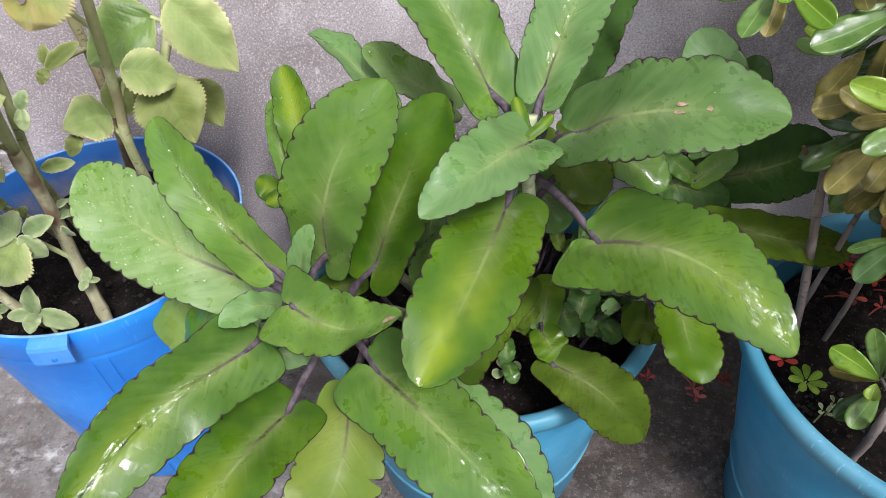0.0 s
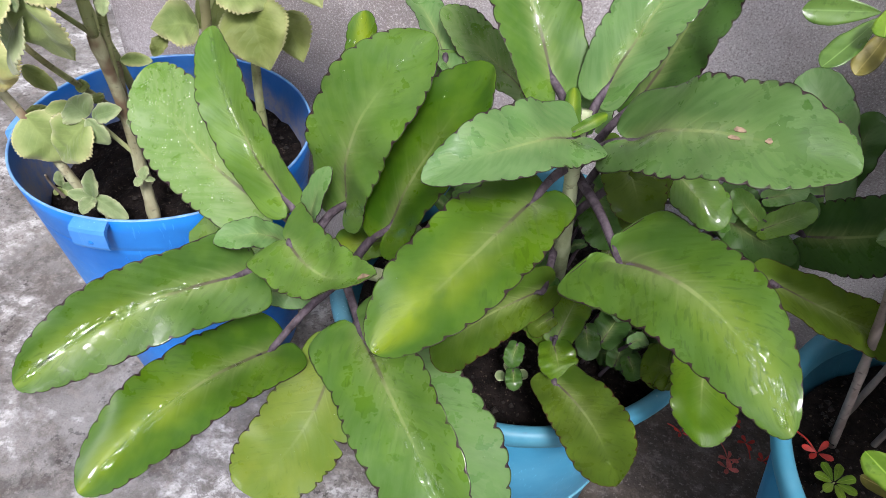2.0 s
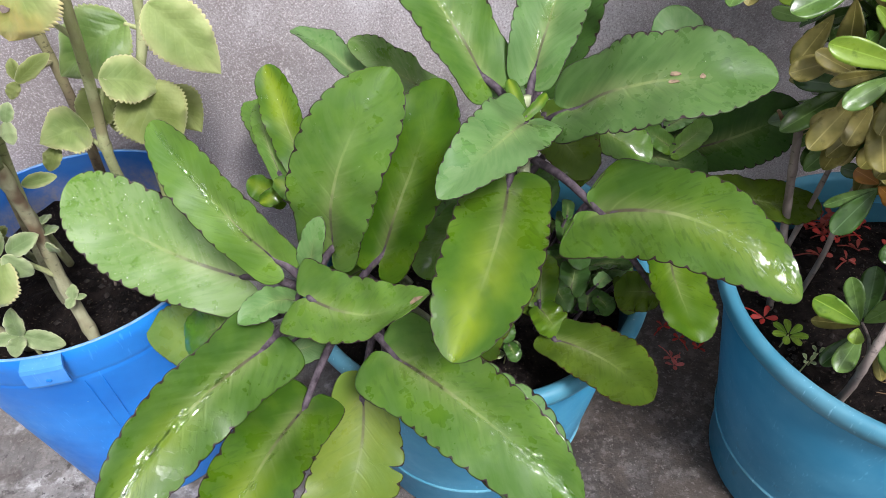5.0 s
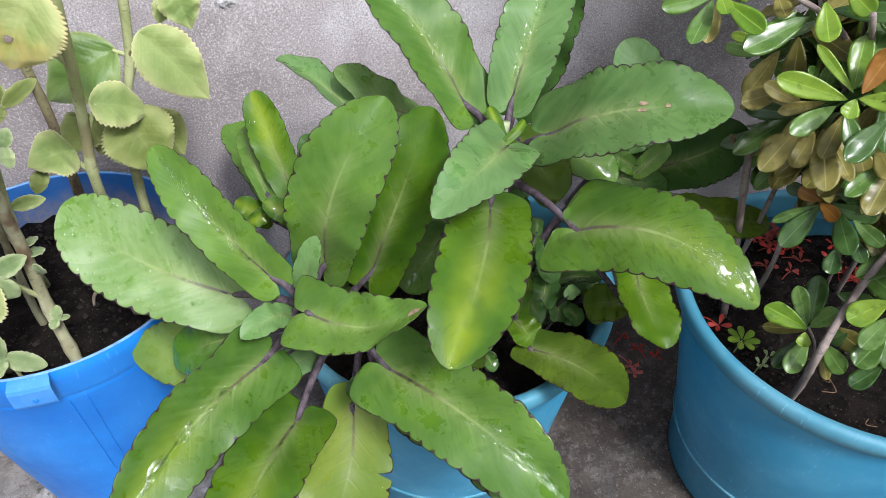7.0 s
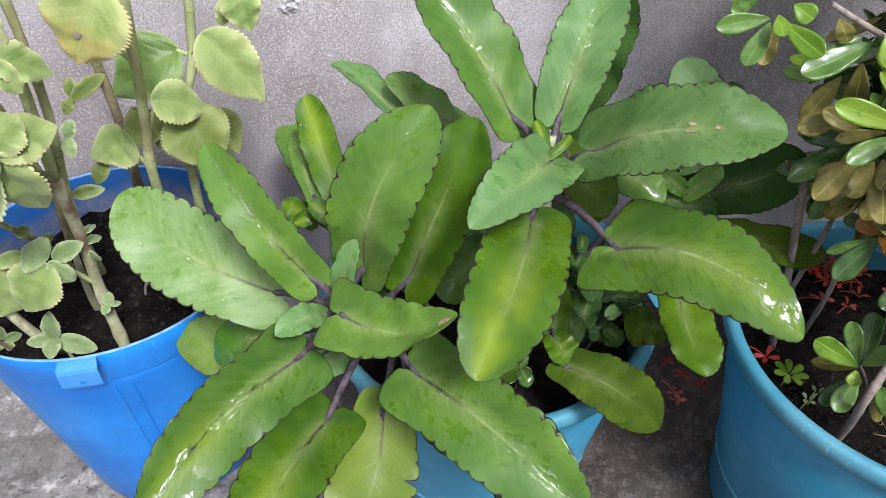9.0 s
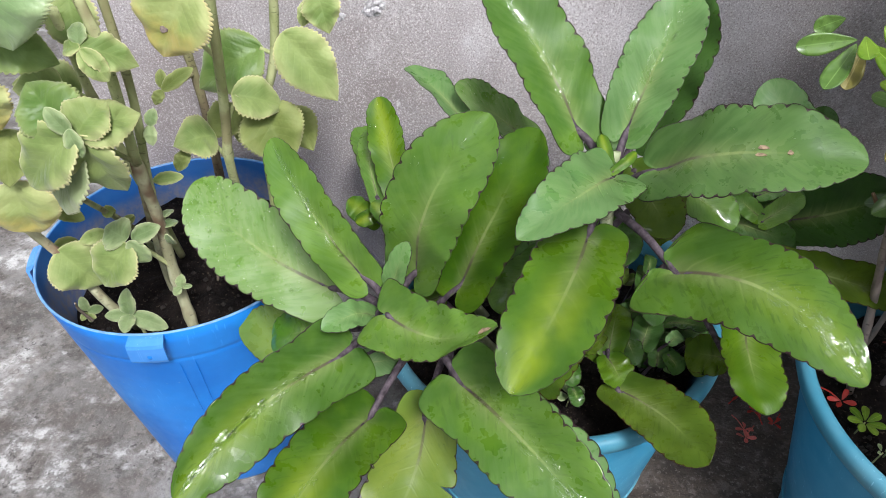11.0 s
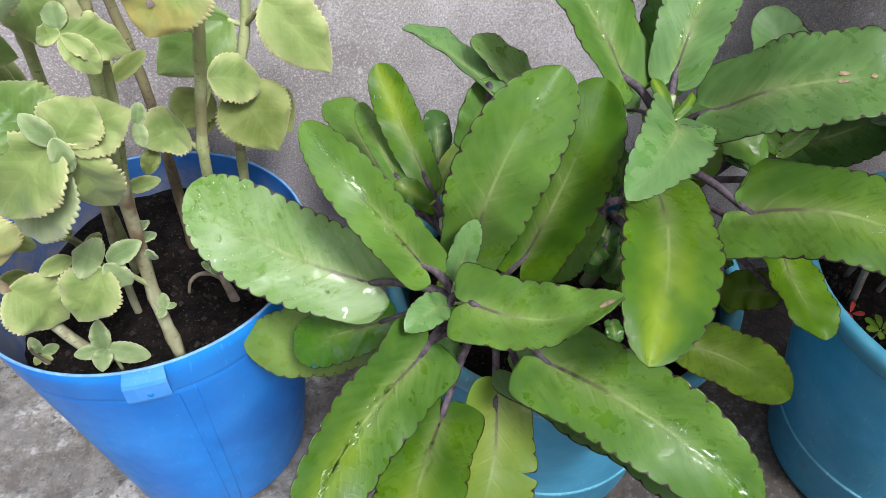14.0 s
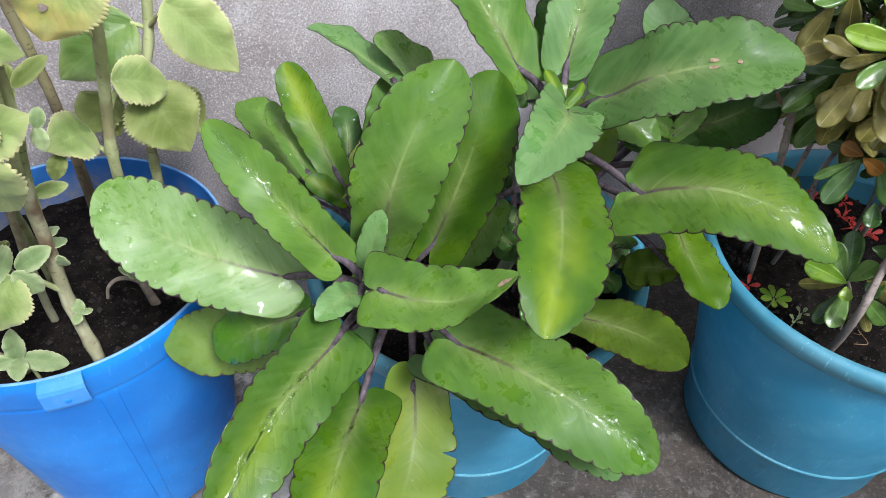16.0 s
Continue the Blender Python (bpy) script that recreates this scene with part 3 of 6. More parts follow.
class Blade:
    """A leaf blade from stalk end to tip: bowed along its length, folded across, rolled about its axis."""

    def __init__(self, base, tip, roll=0.0, width=0.06, bow=0.0, bend=0.0, fold=0.2, egg=1.0, form="succulent", teeth=10, depth=0.07, seed=0):
        self.base, self.tip = Vector(base), Vector(tip)
        u = (self.tip - self.base).normalized()
        up = Vector((0, -0.25, 0.97))
        up = (up - u * u.dot(up)).normalized()
        flat = u.cross(up)
        a = radians(roll)
        self.n = up * math.cos(a) + flat * math.sin(a)
        self.side = u.cross(self.n)
        self.width, self.bow, self.bend, self.fold, self.egg = width, bow, bend, fold, egg
        self.form, self.teeth, self.depth, self.seed = form, teeth, depth, seed
        self.tears, self.taper = (), 0.0
        self.length = (self.tip - self.base).length
        self.heart = {"succulent": 0.125, "downy": 0.05, "round": 0.04}.get(form, 0.0)

    def half(self, s):
        return 0.5 * self.width * max(0.0, PROFILES[self.form](min(max(s, 0.0), 1.0), self.egg)) * (1 - self.taper * max(s, 0.0) ** 2)

    def at(self, s, v):
        h = self.half(s)
        a = abs(v)
        ripple = 0.0022 * math.sin(17 * s + 5 * self.seed + (2.0 if v > 0 else 0.0)) * a * a + 0.0025 * noise.noise(Vector((s * 5, v * 1.5, self.seed * 3.7)))
        rise = h * math.sin(self.fold) * a ** 1.2 - 0.02 * h * a ** 6 + ripple * min(1.0, h / 0.02)
        if self.form in ("downy", "round"):
            # pillows between the side veins
            pil = abs(math.sin(math.pi * (7.5 * s - 2.6 * a)))
            rise += 0.10 * h * math.sin(math.pi * min(a, 1.0)) * (0.90 + 0.13 * pil) - 0.10 * h * a ** 4
        near = max(0.0, 1 - s / 0.22) ** 2
        lobe = self.heart * a ** 1.3 * near
        h_out = h * math.cos(self.fold)
        if self.form == "succulent":
            # two rounded lobes behind the stalk's end, a little raised
            lobe = self.heart * near * a ** 0.8 * (1 - 0.45 * a ** 3) / 0.62
            h_out += 0.20 * self.width * near * a ** 0.8
            rise += 0.05 * self.width * a * near
        return self.base.lerp(self.tip, s) - (self.tip - self.base) * lobe + (self.n * self.bow + self.side * self.bend) * (4 * s * (1 - s)) + self.side * (v * h_out) + self.n * rise

    def phase(self, q, sign):
        """Where a point of the margin lies between two notches; the notches stand at uneven steps."""
        return (q * self.teeth + 0.37 * self.seed + (0.3 if sign > 0 else 0.0) + 0.55 * noise.noise(Vector((q * 4.5, 3.1 * self.seed, sign)))) % 1.0

    def notch(self, q, sign):
        if not self.teeth:
            return 1.0
        if self.form in ("downy", "round"):
            f = (q * self.teeth + 0.37 * self.seed + (0.3 if sign > 0 else 0.0)) % 1.0
            return 1 - self.depth * (1 - math.sin(math.pi * f) ** 0.7)
        f = self.phase(q, sign)
        ramp = min(1.0, max(0.0, (q - 0.16) / 0.22))
        return 1 - self.depth * ramp * (1 - math.sin(math.pi * f) ** 0.34)

    def mesh(self, name, material, rows=56, cols=8, thick=0.0013):
        if self.form == "succulent":
            right = [0.18, 0.38, 0.58, 0.76, 0.89, 0.96, 1.0] if cols > 6 else [0.3, 0.62, 0.88, 1.0]
            va = [-v for v in reversed(right)] + [0.0] + right
            cols = len(va) - 1
        else:
            va = [-1 + 2 * j / cols for j in range(cols + 1)]
            va = [math.copysign(abs(v) ** 0.8, v) for v in va]
        top, uv, dents = [], [], []
        for i in range(rows + 1):
            q = i / rows
            s = 0.5 - 0.5 * math.cos(math.pi * q)
            for v in va:
                a = abs(v)
                k = self.notch(q, v) if a > 0.999 else 1.0
                dent = 0.0
                if self.form == "succulent" and a > 0.7:
                    k = 1 - (1 - self.notch(q, v)) * ((a - 0.7) / 0.3) ** 1.5
                    d = self.phase(q, v)
                    dent = math.exp(-(min(d, 1 - d) / 0.12) ** 2) * min(1.0, max(0.0, (q - 0.16) / 0.22))
                for s0, side, deep, wide in self.tears:
                    if v * side > 0:
                        k *= 1 - deep * math.exp(-((s - s0) / wide) ** 2)
                top.append(self.at(s, v * k) - self.base)
                uv.append((0.5 + 0.5 * v, s))
                dents.append(dent)
        w = cols + 1
        faces = []
        for i in range(rows):
            for j in range(cols):
                faces.append((i * w + j, i * w + j + 1, (i + 1) * w + j + 1, (i + 1) * w + j))
        count = len(top)
        low = [p - self.n * thick * (0.45 + 0.55 * (1 - abs(va[k % w]) ** 3)) for k, p in enumerate(top)]
        faces += [tuple(count + k for k in reversed(f)) for f in faces]
        for i in range(rows):
            for j in (0, cols):
                a, b = i * w + j, (i + 1) * w + j
                faces.append((a, b, b + count, a + count) if j == 0 else (b, a, a + count, b + count))
        me = mesh_of(name, top + low, faces, material, uv + uv)
        if self.form == "succulent":
            me.attributes.new("notch", "FLOAT", "POINT").data.foreach_set("value", dents + dents)
        return me


# ---- the setting ----
GZ = -0.022  # height of the yard's surface


def yard():
    """One sheet of ground, finer near the pots, uneven by a few millimetres."""
    def ticks(lo, hi, far):
        fine = [lo + (hi - lo) * i / 70 for i in range(71)]
        out = [far * 0.02, far * 0.1, far * 0.4, far]
        return [lo - d for d in reversed(out)] + fine + [hi + d for d in out]
    xs, ys = ticks(-1.5, 1.6, 120.0), ticks(-0.9, 0.95, 120.0)
    verts = []
    for y in ys:
        for x in xs:
            z = GZ + 0.004 * noise.noise(Vector((x * 3, y * 3, 0.3))) + 0.002 * noise.noise(Vector((x * 11, y * 11, 1.7)))
            verts.append((x, y, z))
    w = len(xs)
    faces = [(j * w + i, j * w + i + 1, (j + 1) * w + i + 1, (j + 1) * w + i) for j in range(len(ys) - 1) for i in range(w - 1)]
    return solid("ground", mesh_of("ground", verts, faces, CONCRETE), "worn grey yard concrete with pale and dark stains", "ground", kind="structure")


def back_wall(y=0.775, thick=0.15):
    """A cement wall with an uneven face, closed at its back, ends and top."""
    xs = [-0.60 + 0.05 * i for i in range(43)] + [2.5, 4.0]
    zs = [GZ - 0.10] + [GZ + 0.05 * i for i in range(36)] + [2.4]
    verts = []
    for back in (0, 1):
        for z in zs:
            for x in xs:
                d = 0.0035 * noise.noise(Vector((x * 2.1, z * 2.1, 4.0))) + 0.0012 * noise.noise(Vector((x * 9, z * 9, 2.0)))
                verts.append((x, y + (thick if back else d), z))
    w, h = len(xs), len(zs)
    n = w * h
    faces = []
    for j in range(h - 1):
        for i in range(w - 1):
            a, b, c, d = j * w + i, j * w + i + 1, (j + 1) * w + i + 1, (j + 1) * w + i
            faces += [(a, b, c, d), (n + d, n + c, n + b, n + a)]
    for i in range(w - 1):
        a, b = (h - 1) * w + i, (h - 1) * w + i + 1
        faces.append((a, b, n + b, n + a))
    for j in range(h - 1):
        for i in (0, w - 1):
            a, b = j * w + i, (j + 1) * w + i
            faces.append((a, b, n + b, n + a) if i == 0 else (b, a, n + a, n + b))
    return solid("wall_back", mesh_of("wall_back", verts, faces, WALL), "rough grey painted cement wall behind the pots", "wall", kind="structure")


def unseen_wall(name, x0, x1, y0, y1, h, label):
    """An unseen wall, added to hold back low sky light, with bevelled top edges."""
    bm = bmesh.new()
    bmesh.ops.create_cube(bm, size=1.0)
    for v in bm.verts:
        v.co = Vector((x0 if v.co.x < 0 else x1, y0 if v.co.y < 0 else y1, GZ - 0.1 if v.co.z < 0 else h))
    bmesh.ops.bevel(bm, geom=[e for e in bm.edges if all(v.co.z > 0.5 for v in e.verts)], offset=0.02, segments=2, affect="EDGES")
    me = bpy.data.meshes.new(name)
    bm.to_mesh(me)
    bm.free()
    me.materials.append(UNSEEN_PLASTER)
    return solid(name, me, label, "wall", kind="structure")


yard()
back_wall()
unseen_wall("added_wall_right", 1.12, 1.27, -5.6, 0.775, 1.8, "unseen side wall, added to hold back sky light from the right")
unseen_wall("added_wall_left", -2.75, -2.60, -5.6, 0.775, 2.2, "unseen wall, added to hold back low sky light from the left")
unseen_wall("added_wall_front", -2.75, 1.27, -5.75, -5.6, 1.5, "unseen low wall, added in front to shape the light")


# ---- pots ----
def soil_disc(r, z, parent_at, label, seed, dip=0.012, rise=0.0):
    """A crumbly soil surface that fills a pot, banked up by rise at its far side."""
    verts, faces = [(0, 0, z + 0.004)], []
    rings, seg = 22, 64
    for i in range(1, rings + 1):
        for j in range(seg):
            a, q = 2 * math.pi * j / seg, r * i / rings
            x, y = q * math.cos(a), q * math.sin(a)
            h = 0.010 * noise.noise(Vector((x * 18, y * 18, seed))) + 0.006 * noise.noise(Vector((x * 55, y * 55, seed + 3)))
            bank = max(0.0, y / r)
            wide = 1 + 1.8 * rise * bank * (i / rings) ** 4
            verts.append((x * wide, y * wide, z + h - dip * (i / rings) ** 4 + rise * bank))
    for j in range(seg):
        faces.append((0, 1 + j, 1 + (j + 1) % seg))
    for i in range(rings - 1):
        for j in range(seg):
            k = (j + 1) % seg
            faces.append((1 + i * seg + j, 1 + (i + 1) * seg + j, 1 + (i + 1) * seg + k, 1 + i * seg + k))
    # a skirt down to the pot's floor, so that the filling has depth
    low = len(verts)
    for j in range(seg):
        a = 2 * math.pi * j / seg
        verts.append((0.66 * r * math.cos(a), 0.66 * r * math.sin(a), 0.012))
    top = 1 + (rings - 1) * seg
    for j in range(seg):
        k = (j + 1) % seg
        faces.append((top + j, low + j, low + k, top + k))
    faces.append(tuple(low + j for j in reversed(range(seg))))
    return solid("potting_soil", mesh_of("potting_soil", verts, faces, SOIL), label, "soil", at=parent_at)


def teal_pot(at, rim, height, base, label, turn=0.0):
    """A tapered plastic pot with a rolled lip and a stepped foot."""
    t = 0.0045
    lip = height - 0.034
    k = (rim - 0.016 - base) / (lip - 0.080)
    prof = [(0.0, 0.0), (base - 0.012, 0.0), (base - 0.004, 0.003), (base, 0.010), (base + 0.004, 0.078), (base + 0.007, 0.083), (base + 0.0075, 0.086),
            (base + 0.006 + k * 0.06, 0.146), (base + k * (lip - 0.080), lip), (rim - 0.010, lip + 0.004), (rim - 0.004, lip + 0.012), (rim, height - 0.012), (rim - 0.001, height - 0.004), (rim - 0.005, height),
            (rim - 0.012, height - 0.001), (rim - 0.016, height - 0.006), (rim - 0.018, lip), (base - t, 0.09), (base - t - 0.004, 0.008), (0.0, 0.008)]
    pot = thing("flower_pot", (at[0], at[1], GZ), label, "flower pot", "teal flower pots")
    pot.rotation_euler = (0, 0, turn)
    part("body", lathe(prof[:9] + [(rim - 0.017, lip + 0.002), (rim - 0.0175, lip - 0.002)], TEAL, 112, 0.004, "pot_body"), pot)
    part("foot_ridge", lathe([(base + 0.0065, 0.0800), (base + 0.0085, 0.0812), (base + 0.0096, 0.0832), (base + 0.0090, 0.0852), (base + 0.0072, 0.0866)], TEAL_RIM, 112, 0.004, "pot_ridge"), pot, label="pale worn ridge above the foot")
    part("inside", lathe([(rim - 0.0175, lip - 0.002)] + prof[17:], TEAL_SHADED, 112, 0.004, "pot_inside"), pot, label="dusty inside, its colour darkened for shade")
    part("rim", lathe([(rim - 0.0168, lip + 0.0005)] + prof[9:17], TEAL_RIM, 112, 0.004, "pot_rim"), pot, label="rolled pale teal rim")
    return pot


def blue_bucket(at, rim, base, height):
    """A cut-down plastic bucket with a collar groove and two bracket ears below its rim."""
    pot = thing("bucket", (at[0], at[1], GZ), "bright blue plastic bucket with scratches, reused as a planter", "bucket")
    k = (rim - base) / height
    r = lambda z: base + k * z
    prof = [(0.0, 0.0), (base - 0.008, 0.0), (base - 0.001, 0.004), (r(0.010), 0.010), (r(0.10), 0.10), (r(0.20), 0.20), (r(height - 0.056), height - 0.056), (r(height - 0.051), height - 0.051), (r(height - 0.050) - 0.0007, height - 0.049),
            (r(height - 0.047), height - 0.047), (r(height - 0.042), height - 0.042), (r(height - 0.02), height - 0.02), (rim, height - 0.0005), (rim - 0.0006, height), (rim - 0.0022, height), (rim - 0.0028, height - 0.001), (r(0.2) - 0.003, 0.2), (base - 0.003, 0.006), (0.0, 0.006)]
    part("body", lathe(prof[:16], BLUE, 128, 0.006, "bucket_body"), pot)
    part("inside", lathe(prof[15:], BLUE_IN, 128, 0.006, "bucket_inside"), pot, label="dusty darker blue inside")
    edge = [(rim - 0.0026, height - 0.0002), (rim - 0.0020, height + 0.0009), (rim - 0.0004, height + 0.0009), (rim + 0.0003, height - 0.0006)]
    part("rim", lathe(edge, CUT, 128, 0.006, "bucket_rim"), pot, label="pale worn cut rim")
    for b in (radians(-77), radians(-71)):
        line = [(r(z) * math.cos(b + 0.02 * (z - 0.15)), r(z) * math.sin(b + 0.02 * (z - 0.15)), z) for z in (0.02, 0.10, 0.18, 0.26, height - 0.056)]
        v, f = tube_geometry(line, [0.00035] * 5, 6)
        part("mould_seam", mesh_of("mould_seam", v, f, BLUE), pot, label="thin raised mould seam")
    # ears: short folded brackets
    for a in (radians(-83.5), radians(196)):
        verts, faces = [], []
        sect = [(-0.0005, 0.0), (0.004, -0.001), (0.011, -0.004), (0.0125, -0.008), (0.0125, -0.026), (0.0110, -0.030), (0.0085, -0.0295), (0.0098, -0.025), (0.0092, -0.010), (0.004, -0.006), (-0.0015, -0.005)]
        steps = 8
        for i in range(steps + 1):
            b = a + (i / steps - 0.5) * 0.215
            for d, z in sect:
                q = rim + d
                verts.append((q * math.cos(b), q * math.sin(b), height + z))
        n = len(sect)
        for i in range(steps):
            for j in range(n):
                w = (j + 1) % n
                faces.append((i * n + j, (i + 1) * n + j, (i + 1) * n + w, i * n + w))
        faces.append(tuple(reversed(range(n))))
        faces.append(tuple(steps * n + j for j in range(n)))
        part("ear", mesh_of("bucket_ear", verts, faces, BLUE_WORN, smooth=False), pot, label="folded blue plastic ear below the rim")
        # rivet
        b = a + 0.01
        q = rim + 0.0115
        c = Vector((q * math.cos(b), q * math.sin(b), height - 0.020))
        d = Vector((math.cos(b), math.sin(b), 0.08)).normalized()
        v, f = tube_geometry([c - d * 0.002, c + d * 0.001, c + d * 0.0016], [0.003, 0.003, 0.0018], 10)
        part("rivet", mesh_of("rivet", v, f, BLUE), pot)
    return pot


BLUE_AT, MID_AT, RIGHT_AT = (-0.4134, 0.596), (0.0273, 0.537), (0.477, 0.418)
blue_bucket(BLUE_AT, 0.1674, 0.118, 0.343 - GZ)
teal_pot(MID_AT, 0.1958, 0.3106 - GZ, 0.140, "faded teal plastic flower pot holding the scalloped succulent", 0.5)
teal_pot(RIGHT_AT, 0.2017, 0.3184 - GZ, 0.138, "faded teal plastic flower pot holding the leathery shrub", 2.1)
soil_disc(0.149, 0.268 - GZ, (*BLUE_AT, GZ), "dark damp potting soil banked up in the blue bucket", 1.0, rise=0.034)
soil_disc(0.169, 0.262 - GZ, (*MID_AT, GZ), "dark potting soil in the teal pot under the succulent", 2.0)
soil_disc(0.175, 0.268 - GZ, (*RIGHT_AT, GZ), "dark potting soil with fallen red petals", 3.0)


# ---- the succulent in the middle pot ----
def droplets(blade, count, parent, seed, lo=0.15, hi=0.95, size=(0.0004, 0.0011), only=None, runs=None):
    """Rain drops lying on a blade; runs: (count, from, to), long threads of water in the groove of the midrib."""
    rnd = random.Random(seed)
    verts, faces = [], []
    spots = [(rnd.uniform(lo, hi), rnd.uniform(-0.85, 0.85) if only is None else rnd.uniform(*only), 0.0) for _ in range(count)]
    if runs:
        spots += [(rnd.uniform(runs[1], runs[2]), rnd.uniform(-0.045, 0.045), rnd.uniform(5, 11)) for _ in range(runs[0])]
    for s, v, thread in spots:
        p = blade.at(s, v)
        du = (blade.at(min(1, s + 0.02), v) - p).normalized()
        dv = (blade.at(s, v + 0.05) - p).normalized()
        n = du.cross(dv).normalized()
        if n.dot(blade.n) < 0:
            n = -n
        r = rnd.uniform(*size) * (1.8 if rnd.random() < 0.12 else 1.0)
        long = rnd.uniform(0.8, 1.6) if only is None else rnd.uniform(0.8, 3.2)
        if thread:
            r, long = rnd.uniform(0.0009, 0.0014), thread
        off = len(verts)
        ring = 8
        for ang, hgt in ((0.0, 1.0), (0.5, 0.86), (1.0, 0.05)):
            for q in range(ring):
                a = 2 * math.pi * q / ring
                verts.append(p - blade.base + (du * math.cos(a) * long + dv * math.sin(a)) * (r * ang if ang else r * 0.05) + n * (r * 0.4 * hgt + 0.0002))
        for k in range(2):
            for q in range(ring):
                w = (q + 1) % ring
                faces.append((off + k * ring + q, off + (k + 1) * ring + q, off + (k + 1) * ring + w, off + k * ring + w))
        faces.append(tuple(off + q for q in range(ring)))
    return part("rain_spatter", mesh_of("rain_spatter", verts, faces, WATER), parent, label="clear rain drops", kind="stuff")


def bead(blade, parent, r=0.0036):
    """A hanging drop at a leaf's tip."""
    c = blade.at(0.985, 0) + Vector((0, 0, -0.0012))
    verts, faces, seg, rings = [], [], 12, 7
    for i in range(rings + 1):
        a = math.pi * i / rings
        for q in range(seg):
            b = 2 * math.pi * q / seg
            verts.append(c - blade.base + Vector((math.sin(a) * math.cos(b), math.sin(a) * math.sin(b), 0.85 * math.cos(a))) * r)
    for i in range(rings):
        for q in range(seg):
            w = (q + 1) % seg
            faces.append((i * seg + q, i * seg + w, (i + 1) * seg + w, (i + 1) * seg + q))
    return part("water_bead", mesh_of("water_bead", verts, faces, WATER), parent, label="clear water drop hanging at the tip")


def grow(plant, blade, material, name="leaf", label="", stalk=None, stalk_mat=None, r=(0.0041, 0.0033), rows=56, cols=8, thick=0.0013, drops=0, seed=0, sag=0.006, **wet):
    """Hangs a blade on a plant, with its stalk as a part of the leaf."""
    ob = part(name, blade.mesh(name, material, rows, cols, thick), plant, blade.base - plant.location, label)
    if stalk is not None:
        a, b = Vector(stalk), blade.at(0.0, 0)
        mid = a.lerp(b, 0.55) + Vector((0, 0, sag))
        if blade.form == "succulent":
            # the stalk runs into the midrib and sinks into the blade
            line = curve_through([a, mid, b - blade.n * 0.0010, blade.at(0.05, 0) - blade.n * 0.0012, blade.at(0.10, 0) - blade.n * 0.0016, blade.at(0.17, 0) - blade.n * 0.0020], 5)
            n = len(line)
            rad = [r[0] + (0.85 * r[1] - r[0]) * i / 10 if i <= 10 else 0.85 * r[1] * max(0.2, 1 - (i - 10) / 16) for i in range(n)]
        else:
            line = curve_through([a, mid, b - blade.n * 0.0034, blade.at(0.06, 0) - blade.n * 0.0042], 5)
            n = len(line)
            rad = [r[0] + (r[1] - r[0]) * i / (n - 1) if i < n - 1 else 0.0006 for i in range(n)]
        v, f = tube_geometry([p - blade.base for p in line], rad, 8)
        part("leaf_stalk", mesh_of("leaf_stalk", v, f, stalk_mat or PETIOLE), ob, label="dark purple-grey leaf stalk" if stalk_mat is None else "")
    if drops:
        droplets(blade, drops, ob, seed, **wet)
    return ob


succ = thing("succulent_plant", (*MID_AT, 0.262), "tall succulent with fleshy scalloped green leaves edged in purple", "plant")
L_NODE, R_NODE, M_NODE, E_NODE = (-0.122, 0.374, 0.452), (0.058, 0.452, 0.535), (-0.112, 0.468, 0.425), (0.215, 0.545, 0.435)
stem_part("stem", [(0.064, 0.545, 0.255), (0.066, 0.500, 0.36), (0.064, 0.464, 0.44), R_NODE, (0.058, 0.458, 0.562)], 0.0085, 0.0050, SUCC_STEM, succ, "pale green main stem", 0.05)
stem_part("stem", [(-0.030, 0.500, 0.255), (-0.060, 0.455, 0.34), (-0.100, 0.395, 0.41), L_NODE, (-0.122, 0.374, 0.468)], 0.0080, 0.0045, SUCC_STEM, succ, "pale green leaning stem", 0.05)
stem_part("stem", [(-0.045, 0.560, 0.255), (-0.085, 0.515, 0.36), M_NODE, (-0.118, 0.468, 0.450)], 0.0065, 0.0040, SUCC_STEM, succ, "pale green back stem", 0.05)
stem_part("stem", [(0.105, 0.555, 0.255), (0.165, 0.560, 0.36), E_NODE, (0.222, 0.540, 0.462)], 0.0060, 0.0040, PETIOLE, succ, "dark side stem", 0.05)


def leaf(base, tip, roll, width, bow, bend, fold, egg, node, material=None, drops=0, teeth=10, seed=None, label="", tears=(), taper=0.0, **wet):
    leaf.count += 1
    sd = leaf.count if seed is None else seed
    blade = Blade(Vector(base).lerp(Vector(tip), 0.07), tip, roll, width, bow, bend, fold, egg, "succulent", int(1.4 * teeth) + 1, 0.080, sd)
    blade.tears, blade.taper = tears, taper
    leaf.last = blade
    return grow(succ, blade, material or FRESH, stalk=node, drops=drops, seed=sd, label=label, rows=max(72, min(160, int(1000 * blade.length))), cols=10, **wet)


leaf.count = 0
# left head
leaf((-0.176, 0.414, 0.428), (-0.323, 0.478, 0.501), -25, 0.083, 0.001, -0.010, 0.12, 0.86, L_NODE, SKY_SHEEN, 320, 13, size=(0.0007, 0.0020), label="broad pale green leaf covered in rain drops")
leaf((-0.143, 0.383, 0.473), (-0.223, 0.443, 0.577), -29, 0.045, 0.023, 0.001, 0.34, 0.76, L_NODE, FRESH, 80, 12, only=(-0.16, 0.16), size=(0.0006, 0.0018), runs=(6, 0.30, 0.75))
leaf((-0.108, 0.405, 0.459), (-0.045, 0.423, 0.616), 27, 0.072, 0.020, -0.011, 0.30, 1.06, L_NODE, FRESH, 14, 12)
leaf((-0.070, 0.392, 0.456), (-0.006, 0.434, 0.596), -1, 0.068, 0.016, 0.006, 0.20, 0.91, (-0.100, 0.395, 0.41), DEEP, 10, 11)
